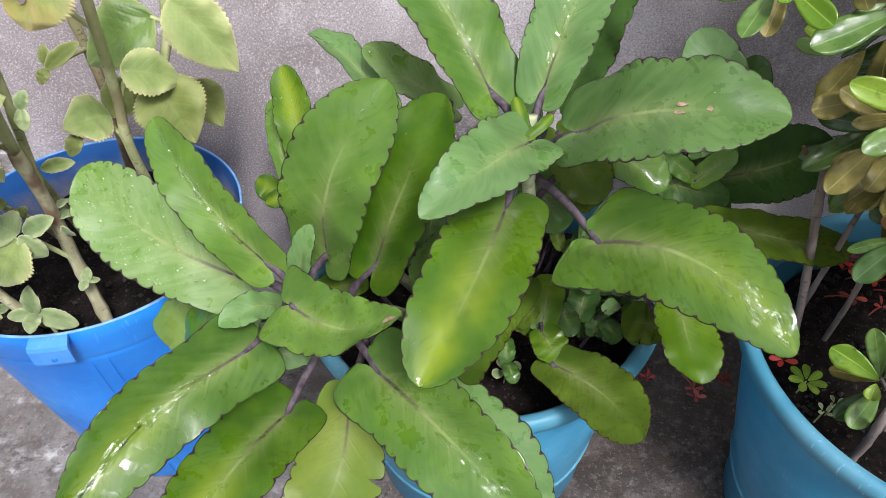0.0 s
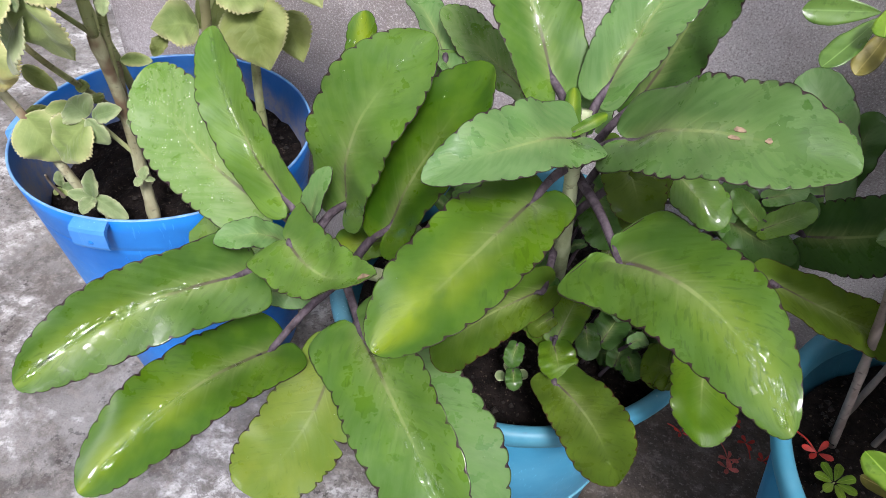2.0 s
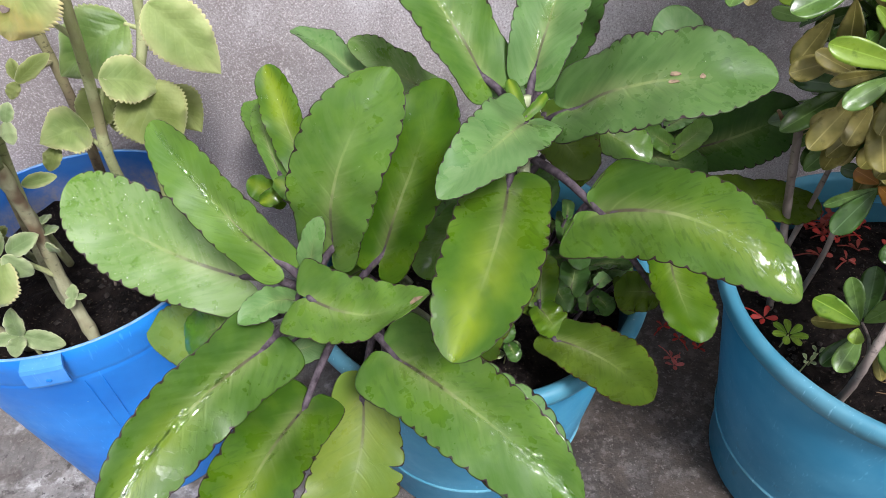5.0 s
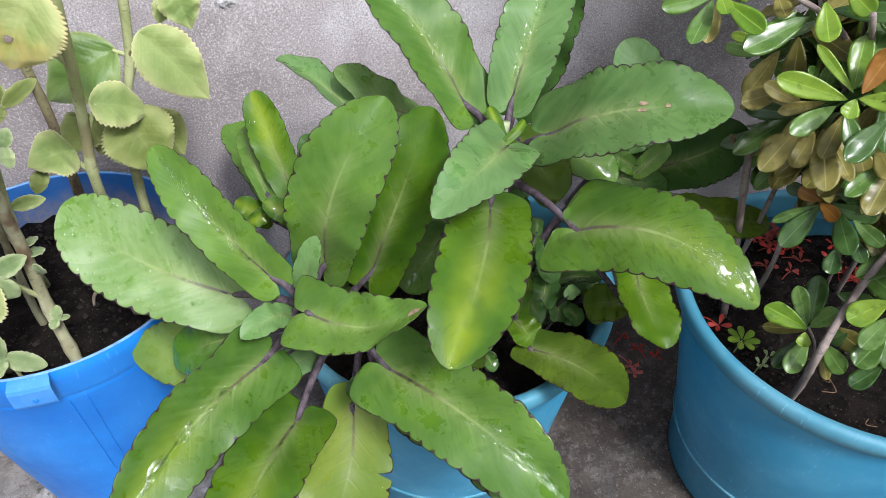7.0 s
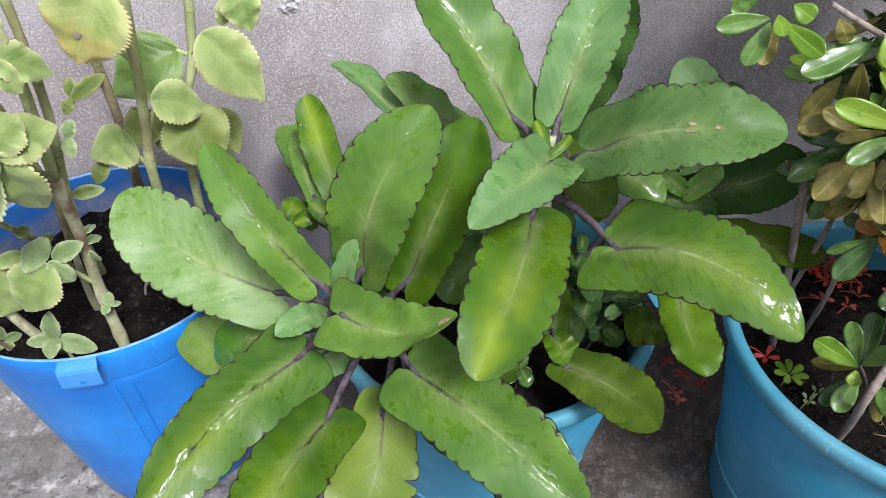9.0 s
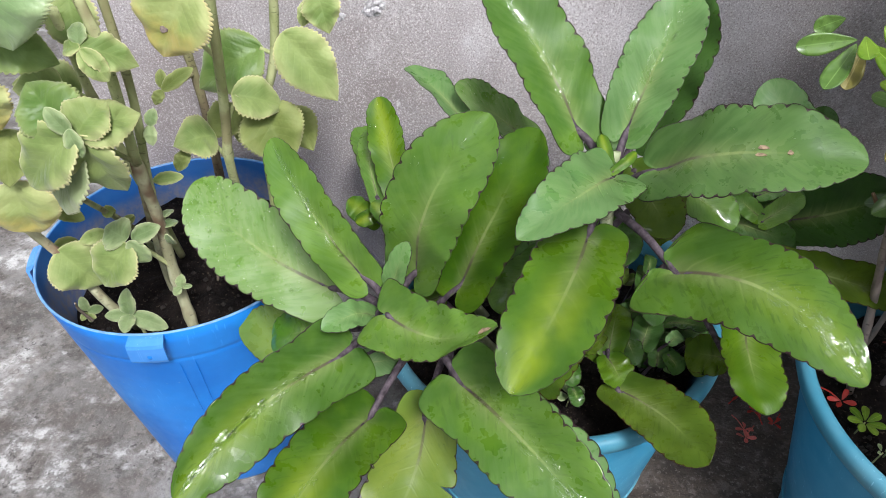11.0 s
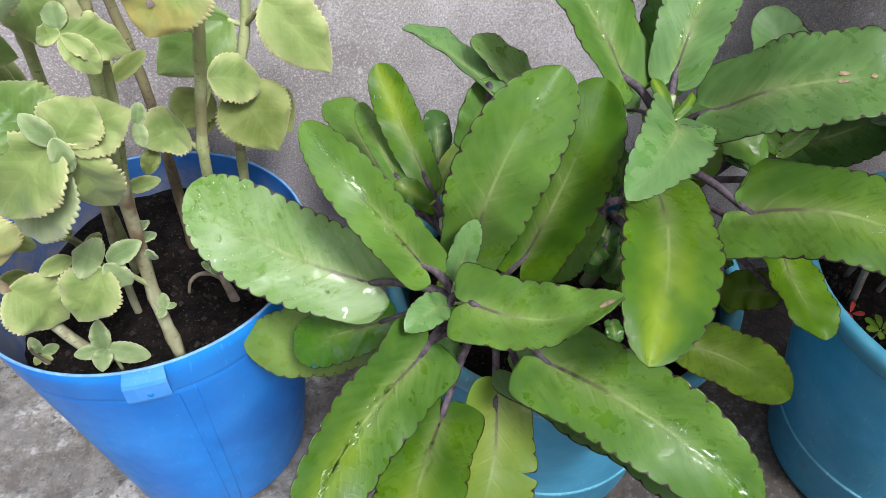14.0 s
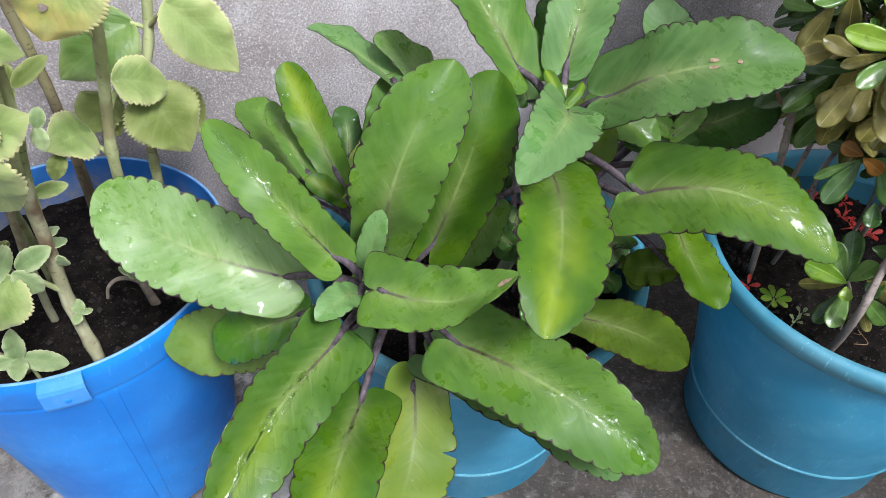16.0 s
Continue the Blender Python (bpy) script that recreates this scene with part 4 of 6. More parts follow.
leaf((-0.124, 0.379, 0.452), (-0.107, 0.388, 0.517), -2, 0.023, 0.007, 0.0, 0.23, 0.98, L_NODE, BLUISH, 0, 7)
torn = leaf((-0.126, 0.342, 0.481), (-0.035, 0.287, 0.532), 12, 0.060, -0.005, 0.012, 0.39, 0.62, L_NODE, FRESH, 10, 8, taper=0.55)
TORN = (torn, leaf.last)
leaf((-0.131, 0.358, 0.461), (-0.169, 0.321, 0.483), -9, 0.026, 0.011, 0.001, 0.24, 0.99, L_NODE, BLUISH, 0, 7)
leaf((-0.153, 0.333, 0.449), (-0.256, 0.202, 0.432), -39, 0.063, 0.007, 0.012, 0.29, 0.58, (-0.116, 0.378, 0.436), GOLDEN, 95, 12, only=(-0.13, 0.13), size=(0.0005, 0.0021), runs=(9, 0.50, 0.93))
leaf((-0.139, 0.335, 0.364), (-0.207, 0.172, 0.372), -17, 0.068, 0.020, 0.008, 0.31, 0.67, (-0.098, 0.397, 0.405), LIME, 50, 11, only=(-0.12, 0.12), size=(0.0006, 0.0018), runs=(6, 0.50, 0.85))
leaf((-0.091, 0.347, 0.364), (-0.144, 0.250, 0.265), -17, 0.080, -0.002, -0.013, 0.14, 1.07, (-0.075, 0.430, 0.365), YELLOW, 24, 10, label="yellowing torn lower leaf", tears=((0.40, -1, 0.34, 0.014), (0.62, -1, 0.08, 0.02)))
leaf((-0.068, 0.330, 0.424), (0.055, 0.198, 0.400), 27, 0.076, 0.020, -0.009, 0.37, 0.64, (-0.108, 0.388, 0.425), FRESH, 100, 13, lo=0.05, only=(-0.26, 0.18), size=(0.0005, 0.0020), runs=(8, 0.55, 0.95))
leaf((-0.078, 0.360, 0.366), (0.058, 0.230, 0.331), -20, 0.105, 0.013, -0.007, 0.27, 0.98, (-0.080, 0.425, 0.37), BLUISH, 20, 12)
leaf((-0.172, 0.402, 0.404), (-0.261, 0.432, 0.345), -20, 0.054, 0.001, 0.0, 0.21, 1.01, (-0.110, 0.386, 0.42), SOAKED, 30, 9)
leaf((-0.185, 0.419, 0.373), (-0.312, 0.465, 0.313), -43, 0.072, -0.010, -0.005, 0.02, 0.92, (-0.096, 0.400, 0.40), PALE, 10, 11)
# right head
leaf((0.035, 0.478, 0.560), (-0.050, 0.543, 0.675), -7, 0.069, 0.006, 0.003, 0.35, 0.88, R_NODE, FRESH, 70, 12, only=(-0.12, 0.12), size=(0.0006, 0.0016))
leaf((0.066, 0.472, 0.566), (0.117, 0.535, 0.663), -5, 0.060, 0.010, 0.0, 0.27, 0.97, R_NODE, BLUISH, 60, 12, only=(-0.25, 0.15), size=(0.0006, 0.0016))
leaf((0.094, 0.549, 0.514), (0.132, 0.573, 0.657), -12, 0.078, -0.002, 0.003, 0.25, 1.03, (0.060, 0.470, 0.50), SHADY, 0, 11)
marked = leaf((0.087, 0.446, 0.553), (0.210, 0.373, 0.612), 15, 0.082, 0.026, 0.005, 0.19, 0.85, (0.060, 0.466, 0.51), WAXY, 6, 14, taper=0.15)
MARKED = (marked, leaf.last)
leaf((0.060, 0.440, 0.552), (-0.023, 0.334, 0.569), -11, 0.060, 0.019, -0.004, 0.28, 0.79, R_NODE, BLUISH, 6, 12, taper=0.3)
hanging = leaf((0.042, 0.419, 0.512), (-0.025, 0.254, 0.501), -4, 0.073, 0.018, -0.005, 0.26, 0.82, (0.059, 0.466, 0.510), LIME, 6, 11)
bead(leaf.last, hanging)
leaf((0.098, 0.382, 0.504), (0.207, 0.267, 0.511), 21, 0.079, 0.022, -0.016, -0.05, 0.46, (0.060, 0.470, 0.500), MATT, 80, 13, lo=0.45, only=(-0.35, 0.25), size=(0.0005, 0.0018), taper=0.2)


def scar(ob, blade, s, v, long, wide, material=None, high=0.0008, label="dry brown scar"):
    """A dry scar on a blade, a thin flake that follows its surface."""
    verts, faces, seg = [], [], 14
    for k in range(2):
        for i in range(seg):
            a = 2 * math.pi * i / seg
            q = 1 + 0.55 * noise.noise(Vector((math.cos(a) * 2, math.sin(a) * 2, s * 9)))
            p = blade.at(s + long * q * math.cos(a), v + wide * q * math.sin(a))
            verts.append(p - blade.base + blade.n * (high if k else 0.0001))
    faces.append(tuple(range(seg, 2 * seg)))
    for i in range(seg):
        j = (i + 1) % seg
        faces.append((i, j, seg + j, seg + i))
    part("scar", mesh_of("scar", verts, faces, material or SCAR, smooth=False), ob, label=label)


# low leaves over the pot's edge
leaf((0.081, 0.401, 0.332), (0.143, 0.295, 0.367), 14, 0.059, -0.001, -0.008, 0.24, 1.01, (0.058, 0.50, 0.34), OLIVE, 0, 11)
leaf((0.197, 0.436, 0.397), (0.199, 0.341, 0.375), -6, 0.056, 0.004, 0.005, 0.23, 0.87, (0.165, 0.55, 0.37), DEEP, 0, 10)
leaf((0.177, 0.392, 0.387), (0.155, 0.437, 0.343), -53, 0.040, -0.006, 0.001, 0.16, 0.98, (0.16, 0.55, 0.35), OLIVE, 0, 8)
leaf((0.064, 0.428, 0.414), (0.000, 0.298, 0.448), -39, 0.048, -0.013, 0.003, 0.14, 0.99, (0.058, 0.505, 0.40), OLIVE, 0, 9)
for s, v in ((0.575, 0.06), (0.580, -0.10)):
    scar(*MARKED, s, v, 0.024, 0.045)
scar(*MARKED, 0.70, 0.0, 0.012, 0.05)
scar(*TORN, 0.90, -0.05, 0.050, 0.16)
# back left head
leaf((-0.126, 0.494, 0.466), (-0.158, 0.586, 0.538), -20, 0.039, -0.002, -0.001, 0.24, 1.03, M_NODE, LIME, 8, 10)
leaf((-0.153, 0.600, 0.385), (-0.205, 0.715, 0.425), 9, 0.056, 0.005, 0.002, 0.26, 1.01, M_NODE, FRESH, 0, 9)
leaf((-0.150, 0.500, 0.468), (-0.177, 0.607, 0.486), -10, 0.022, 0.004, -0.002, 0.23, 1.02, M_NODE, FRESH, 6, 9)
leaf((-0.061, 0.530, 0.531), (-0.130, 0.612, 0.558), 14, 0.038, 0.002, 0.005, 0.45, 1.03, (-0.080, 0.520, 0.36), BLUISH, 0, 10)
leaf((0.003, 0.585, 0.487), (-0.079, 0.560, 0.565), -14, 0.048, 0.004, -0.003, 0.22, 0.97, (-0.04, 0.55, 0.36), SKY_SHEEN, 130, 11, size=(0.0006, 0.0016))
# right side head, mostly in the leaf colour darkened for shade
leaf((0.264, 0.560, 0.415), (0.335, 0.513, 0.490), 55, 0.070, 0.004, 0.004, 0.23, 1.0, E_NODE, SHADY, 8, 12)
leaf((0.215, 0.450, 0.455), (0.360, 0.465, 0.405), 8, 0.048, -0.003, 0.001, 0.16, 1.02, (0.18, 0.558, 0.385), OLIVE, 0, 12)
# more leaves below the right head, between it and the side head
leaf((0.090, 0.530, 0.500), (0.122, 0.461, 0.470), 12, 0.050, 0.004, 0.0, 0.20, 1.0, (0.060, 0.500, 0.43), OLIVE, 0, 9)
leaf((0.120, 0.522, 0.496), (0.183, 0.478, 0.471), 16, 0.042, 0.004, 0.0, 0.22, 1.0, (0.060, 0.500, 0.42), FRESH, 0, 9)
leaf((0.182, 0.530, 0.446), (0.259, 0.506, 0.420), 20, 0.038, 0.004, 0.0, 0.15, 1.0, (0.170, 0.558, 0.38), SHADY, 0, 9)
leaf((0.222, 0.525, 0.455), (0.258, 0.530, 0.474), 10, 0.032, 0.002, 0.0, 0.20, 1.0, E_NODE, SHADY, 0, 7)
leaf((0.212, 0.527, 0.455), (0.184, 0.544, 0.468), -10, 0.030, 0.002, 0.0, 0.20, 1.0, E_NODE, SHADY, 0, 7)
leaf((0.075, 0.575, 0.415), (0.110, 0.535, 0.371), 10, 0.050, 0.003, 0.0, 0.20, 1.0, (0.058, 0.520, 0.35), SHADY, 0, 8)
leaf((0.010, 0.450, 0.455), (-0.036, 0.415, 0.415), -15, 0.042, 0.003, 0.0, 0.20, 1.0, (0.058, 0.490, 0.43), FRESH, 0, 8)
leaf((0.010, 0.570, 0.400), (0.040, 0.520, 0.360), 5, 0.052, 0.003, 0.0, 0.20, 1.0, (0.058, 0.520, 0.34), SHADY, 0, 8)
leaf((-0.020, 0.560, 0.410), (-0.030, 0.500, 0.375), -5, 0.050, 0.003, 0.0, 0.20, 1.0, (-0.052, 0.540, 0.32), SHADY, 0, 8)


def small_leaf(base, tip, roll, width, material, node=None):
    leaf.count += 1
    blade = Blade(base, tip, roll, width, 0.004, 0.0, 0.2, 0.95, "succulent", max(5, int(80 * (Vector(tip) - Vector(base)).length)), 0.09, leaf.count)
    return grow(succ, blade, material, stalk=node, r=(0.0022, 0.0017), rows=36, cols=6, seed=leaf.count)


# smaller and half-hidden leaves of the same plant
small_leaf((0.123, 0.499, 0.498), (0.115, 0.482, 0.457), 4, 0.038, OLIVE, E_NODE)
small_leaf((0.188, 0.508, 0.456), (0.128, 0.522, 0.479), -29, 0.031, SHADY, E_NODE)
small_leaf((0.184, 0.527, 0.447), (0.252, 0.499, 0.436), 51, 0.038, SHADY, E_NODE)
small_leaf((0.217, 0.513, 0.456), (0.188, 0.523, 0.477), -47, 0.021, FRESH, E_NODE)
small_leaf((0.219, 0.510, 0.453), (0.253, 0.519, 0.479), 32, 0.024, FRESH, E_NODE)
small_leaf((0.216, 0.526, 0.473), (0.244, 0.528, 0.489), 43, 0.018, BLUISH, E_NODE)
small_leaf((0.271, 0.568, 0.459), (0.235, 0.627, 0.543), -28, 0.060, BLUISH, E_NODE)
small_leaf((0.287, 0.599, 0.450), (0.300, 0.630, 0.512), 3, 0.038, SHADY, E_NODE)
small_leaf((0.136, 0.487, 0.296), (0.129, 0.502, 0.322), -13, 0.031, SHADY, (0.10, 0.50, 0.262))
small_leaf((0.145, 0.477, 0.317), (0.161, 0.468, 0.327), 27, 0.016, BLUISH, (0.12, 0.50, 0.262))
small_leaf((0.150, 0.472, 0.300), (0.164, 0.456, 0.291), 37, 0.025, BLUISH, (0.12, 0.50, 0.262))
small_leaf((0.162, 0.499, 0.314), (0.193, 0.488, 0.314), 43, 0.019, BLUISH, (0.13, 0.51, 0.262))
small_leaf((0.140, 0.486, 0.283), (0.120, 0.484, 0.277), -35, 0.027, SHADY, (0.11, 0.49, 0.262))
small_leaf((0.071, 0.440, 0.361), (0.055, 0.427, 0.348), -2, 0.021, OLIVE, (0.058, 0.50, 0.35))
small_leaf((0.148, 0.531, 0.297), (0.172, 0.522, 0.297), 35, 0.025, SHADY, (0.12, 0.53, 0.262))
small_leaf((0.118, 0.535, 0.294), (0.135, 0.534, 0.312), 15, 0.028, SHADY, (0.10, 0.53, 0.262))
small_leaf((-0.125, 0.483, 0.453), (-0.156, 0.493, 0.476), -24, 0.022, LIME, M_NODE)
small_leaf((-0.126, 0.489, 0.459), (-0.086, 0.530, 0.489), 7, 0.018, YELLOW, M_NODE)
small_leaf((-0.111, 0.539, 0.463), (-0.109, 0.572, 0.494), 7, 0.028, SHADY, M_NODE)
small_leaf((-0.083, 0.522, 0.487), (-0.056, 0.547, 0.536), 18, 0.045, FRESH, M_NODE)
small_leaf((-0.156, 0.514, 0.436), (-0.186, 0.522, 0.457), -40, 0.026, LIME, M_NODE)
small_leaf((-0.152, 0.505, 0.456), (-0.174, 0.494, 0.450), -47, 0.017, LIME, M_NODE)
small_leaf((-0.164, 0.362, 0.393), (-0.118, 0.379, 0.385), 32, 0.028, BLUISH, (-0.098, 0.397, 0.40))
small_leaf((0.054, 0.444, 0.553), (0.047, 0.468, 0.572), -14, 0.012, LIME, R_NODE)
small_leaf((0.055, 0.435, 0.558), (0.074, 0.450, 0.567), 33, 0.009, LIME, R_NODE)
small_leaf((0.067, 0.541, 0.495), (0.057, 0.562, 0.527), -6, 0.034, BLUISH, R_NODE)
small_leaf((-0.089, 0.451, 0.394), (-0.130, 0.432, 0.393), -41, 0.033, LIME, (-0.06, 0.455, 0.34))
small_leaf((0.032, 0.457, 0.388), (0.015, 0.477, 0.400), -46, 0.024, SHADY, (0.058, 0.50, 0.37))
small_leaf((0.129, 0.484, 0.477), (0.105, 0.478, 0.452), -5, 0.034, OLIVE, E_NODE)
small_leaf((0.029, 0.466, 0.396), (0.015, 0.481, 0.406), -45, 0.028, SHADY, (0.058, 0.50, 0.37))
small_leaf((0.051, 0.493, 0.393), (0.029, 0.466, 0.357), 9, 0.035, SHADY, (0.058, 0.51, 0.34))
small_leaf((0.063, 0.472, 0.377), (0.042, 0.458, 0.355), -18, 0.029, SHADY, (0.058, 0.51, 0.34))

# a young shoot of rounded leaves before the main stem
stem_part("young_stem", [(0.088, 0.470, 0.255), (0.082, 0.440, 0.31), (0.077, 0.428, 0.343)], 0.0030, 0.0022, PETIOLE, succ)
SHOOT = (0.077, 0.428, 0.343)
small_leaf((0.079, 0.431, 0.345), (0.091, 0.479, 0.365), 0, 0.036, DEEP, SHOOT)
small_leaf((0.078, 0.424, 0.345), (0.090, 0.396, 0.335), 0, 0.036, DEEP, SHOOT)
small_leaf((0.072, 0.432, 0.337), (0.046, 0.444, 0.350), 0, 0.026, OLIVE, SHOOT)
small_leaf((0.121, 0.467, 0.315), (0.135, 0.500, 0.330), 0, 0.034, SHADY, (0.11, 0.48, 0.262))
small_leaf((0.144, 0.456, 0.335), (0.159, 0.466, 0.336), 0, 0.016, BLUISH, (0.13, 0.48, 0.262))
small_leaf((0.147, 0.457, 0.315), (0.157, 0.440, 0.305), 0, 0.023, SHADY, (0.13, 0.48, 0.262))
small_leaf((0.138, 0.456, 0.300), (0.141, 0.475, 0.315), 0, 0.024, SHADY, (0.13, 0.47, 0.262))
small_leaf((0.170, 0.459, 0.335), (0.173, 0.429, 0.315), 0, 0.026, OLIVE, (0.15, 0.48, 0.262))
small_leaf((0.103, 0.471, 0.325), (0.112, 0.441, 0.315), 0, 0.025, SHADY, (0.10, 0.49, 0.262))
small_leaf((0.046, 0.434, 0.320), (0.045, 0.414, 0.310), 0, 0.019, SHADY, (0.05, 0.45, 0.262))
small_leaf((0.048, 0.419, 0.300), (0.053, 0.401, 0.295), 0, 0.017, SHADY, (0.05, 0.45, 0.262))


# low young growth round the stems, its leaf colours darkened for shade
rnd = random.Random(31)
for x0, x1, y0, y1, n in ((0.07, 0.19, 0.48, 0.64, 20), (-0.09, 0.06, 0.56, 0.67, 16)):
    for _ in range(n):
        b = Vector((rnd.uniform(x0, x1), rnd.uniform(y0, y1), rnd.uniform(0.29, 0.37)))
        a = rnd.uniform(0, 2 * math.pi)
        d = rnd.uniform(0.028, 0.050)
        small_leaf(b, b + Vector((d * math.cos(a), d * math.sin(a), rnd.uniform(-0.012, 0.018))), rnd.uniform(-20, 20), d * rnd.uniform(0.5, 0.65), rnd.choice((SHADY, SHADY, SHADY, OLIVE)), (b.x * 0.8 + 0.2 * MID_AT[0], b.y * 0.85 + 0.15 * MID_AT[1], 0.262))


# ---- the downy herb in the bucket ----
herbs = thing("herb_plant", (*BLUE_AT, 0.268), "downy pale green herb with thick crenate leaves, some yellowing", "plant")


def herb(base, tip, roll, width, material, node=None):
    """An ovate, finely toothed downy leaf."""
    herb.count += 1
    width *= 1.20 if width > 0.03 else 1.08
    # the blades turn their upper side to the open yard
    u = (Vector(tip) - Vector(base)).normalized()
    up = Vector((0, -0.25, 0.97))
    up = (up - u * u.dot(up)).normalized()
    sun_side = Vector((0.05, -0.60, 0.80))
    roll = 0.25 * max(-60, min(60, roll)) + math.degrees(math.atan2(sun_side.dot(u.cross(up)), sun_side.dot(up)))
    blade = Blade(base, tip, roll, width, 0.10 * width, 0.0, 0.22, 1.0, "downy" if width > 0.032 else "round", max(9, int(width * 410)), 0.100 if width > 0.032 else 0.075, herb.count)
    herb.last = blade
    return grow(herbs, blade, material, stalk=node, stalk_mat=HERB_STEM, r=(0.0020, 0.0016), rows=max(44, min(150, int(width * 3000))), cols=12, thick=0.0016, seed=herb.count, sag=0.0)


herb.count = 0
SOIL_Z = 0.262
stem_part("stem", [(-0.388, 0.508, SOIL_Z), (-0.393, 0.516, 0.345), (-0.384, 0.508, 0.433), (-0.372, 0.486, 0.52)], 0.0064, 0.0058, HERB_WOOD, herbs, "woody lower stem", 0.055)
stem_part("stem", [(-0.372, 0.486, 0.52), (-0.358, 0.470, 0.59), (-0.349, 0.458, 0.647), (-0.354, 0.458, 0.690)], 0.0050, 0.0043, HERB_STEM, herbs, "pale green stem, cut off at its top", 0.06)
stem_part("stem", [(-0.382, 0.504, 0.445), (-0.372, 0.500, 0.51), (-0.356, 0.490, 0.586), (-0.350, 0.484, 0.669), (-0.350, 0.480, 0.76)], 0.0041, 0.0038, HERB_STEM, herbs, "green stem", 0.07)
stem_part("stem", [(-0.341, 0.640, SOIL_Z), (-0.336, 0.610, 0.37), (-0.326, 0.582, 0.460), (-0.316, 0.576, 0.514), (-0.298, 0.552, 0.593), (-0.284, 0.535, 0.68), (-0.280, 0.530, 0.76)], 0.0054, 0.0048, HERB_STEM, herbs, "green jointed stem", 0.062)
stem_part("stem", [(-0.310, 0.640, SOIL_Z), (-0.302, 0.625, 0.40), (-0.290, 0.620, 0.50), (-0.272, 0.633, 0.558), (-0.255, 0.625, 0.66), (-0.250, 0.62, 0.74)], 0.0053, 0.0044, HERB_STEM, herbs, "green back stem", 0.065)
stem_part("stem", [(-0.384, 0.659, SOIL_Z), (-0.384, 0.666, 0.34), (-0.388, 0.688, 0.45), (-0.393, 0.694, 0.52), (-0.398, 0.690, 0.60), (-0.392, 0.680, 0.70)], 0.0064, 0.0044, HERB_DARK, herbs, "brown back stem", 0.05)
stem_part("stem", [(-0.448, 0.636, SOIL_Z), (-0.424, 0.575, 0.40), (-0.413, 0.524, 0.55), (-0.402, 0.500, 0.625), (-0.398, 0.490, 0.665)], 0.0047, 0.0041, HERB_STEM, herbs, "green side stem", 0.06)
stem_part("stem", [(-0.458, 0.512, SOIL_Z), (-0.474, 0.500, 0.315), (-0.498, 0.497, 0.385), (-0.530, 0.498, 0.435), (-0.556, 0.490, 0.49)], 0.0058, 0.0044, HERB_WOOD, herbs, "leaning pale stem", 0.05)
stem_part("stem", [(-0.478, 0.640, SOIL_Z), (-0.464, 0.575, 0.37), (-0.455, 0.500, 0.47), (-0.480, 0.480, 0.53)], 0.0038, 0.0030, HERB_STEM, herbs, "thin green stem", 0.05)
stem_part("stem", [(-0.438, 0.573, SOIL_Z), (-0.434, 0.565, 0.31), (-0.424, 0.557, 0.40), (-0.418, 0.556, 0.453)], 0.0043, 0.0036, HERB_WOOD, herbs, "short woody stem", 0.05)
stem_part("stem", [(-0.392, 0.514, 0.365), (-0.402, 0.502, 0.395), (-0.408, 0.492, 0.419)], 0.0027, 0.0022, HERB_STEM, herbs, "short side shoot")
stem_part("stem", [(-0.445, 0.500, SOIL_Z), (-0.445, 0.494, 0.302)], 0.0020, 0.0017, HERB_STEM, herbs, "young shoot")
stem_part("stem", [(-0.528, 0.534, SOIL_Z - 0.004), (-0.529, 0.530, 0.277)], 0.0014, 0.0010, HERB_STEM, herbs, "tiny seedling shoot")
for dx, dy, dz in ((0.004, -0.002, 0.030), (-0.006, 0.002, 0.024), (0.001, 0.005, 0.026), (-0.016, 0.000, 0.006), (0.008, 0.003, 0.016)):
    stem_part("dry_fibre", [(-0.354, 0.458, 0.686), (-0.354 + 0.6 * dx, 0.458 + 0.6 * dy, 0.686 + 0.55 * dz), (-0.354 + dx, 0.458 + dy, 0.686 + dz)], 0.0024, 0.0006, DRY, herbs, "dry brown fibre at the cut")
# leaf stalks that leave the jointed stems
for a, b in (((-0.326, 0.582, 0.462), (-0.344, 0.588, 0.484)), ((-0.318, 0.577, 0.505), (-0.300, 0.581, 0.540)), ((-0.272, 0.633, 0.560), (-0.286, 0.634, 0.566)), ((-0.272, 0.633, 0.560), (-0.246, 0.606, 0.594)),
             ((-0.286, 0.620, 0.510), (-0.288, 0.600, 0.512)), ((-0.298, 0.552, 0.593), (-0.318, 0.530, 0.64)), ((-0.412, 0.526, 0.545), (-0.430, 0.520, 0.560)), ((-0.530, 0.498, 0.435), (-0.52, 0.47, 0.47)), ((-0.372, 0.486, 0.52), (-0.380, 0.440, 0.578)), ((-0.392, 0.694, 0.505), (-0.396, 0.621, 0.524))):
    stem_part("leaf_stalk", [a, tuple(0.5 * (p + q) for p, q in zip(a, b)), b], 0.0026, 0.0020, HERB_STEM, herbs)
herb((-0.382, 0.424, 0.588), (-0.434, 0.423, 0.537), -71, 0.049, DOWNY)
herb((-0.375, 0.426, 0.584), (-0.370, 0.455, 0.511), 105, 0.042, DOWNY)
herb((-0.376, 0.431, 0.586), (-0.339, 0.465, 0.585), 46, 0.038, DOWNY)
herb((-0.377, 0.429, 0.587), (-0.359, 0.456, 0.602), 32, 0.038, DOWNY)
herb((-0.379, 0.423, 0.591), (-0.393, 0.426, 0.612), -33, 0.021, DOWNY_GREY)
herb((-0.378, 0.422, 0.594), (-0.374, 0.419, 0.570), -8, 0.020, DOWNY_GREY)
herb((-0.389, 0.436, 0.587), (-0.422, 0.456, 0.617), -2, 0.047, DOWNY_GREEN)
herb((-0.384, 0.434, 0.565), (-0.449, 0.465, 0.485), -75, 0.057, DOWNY_GREY)
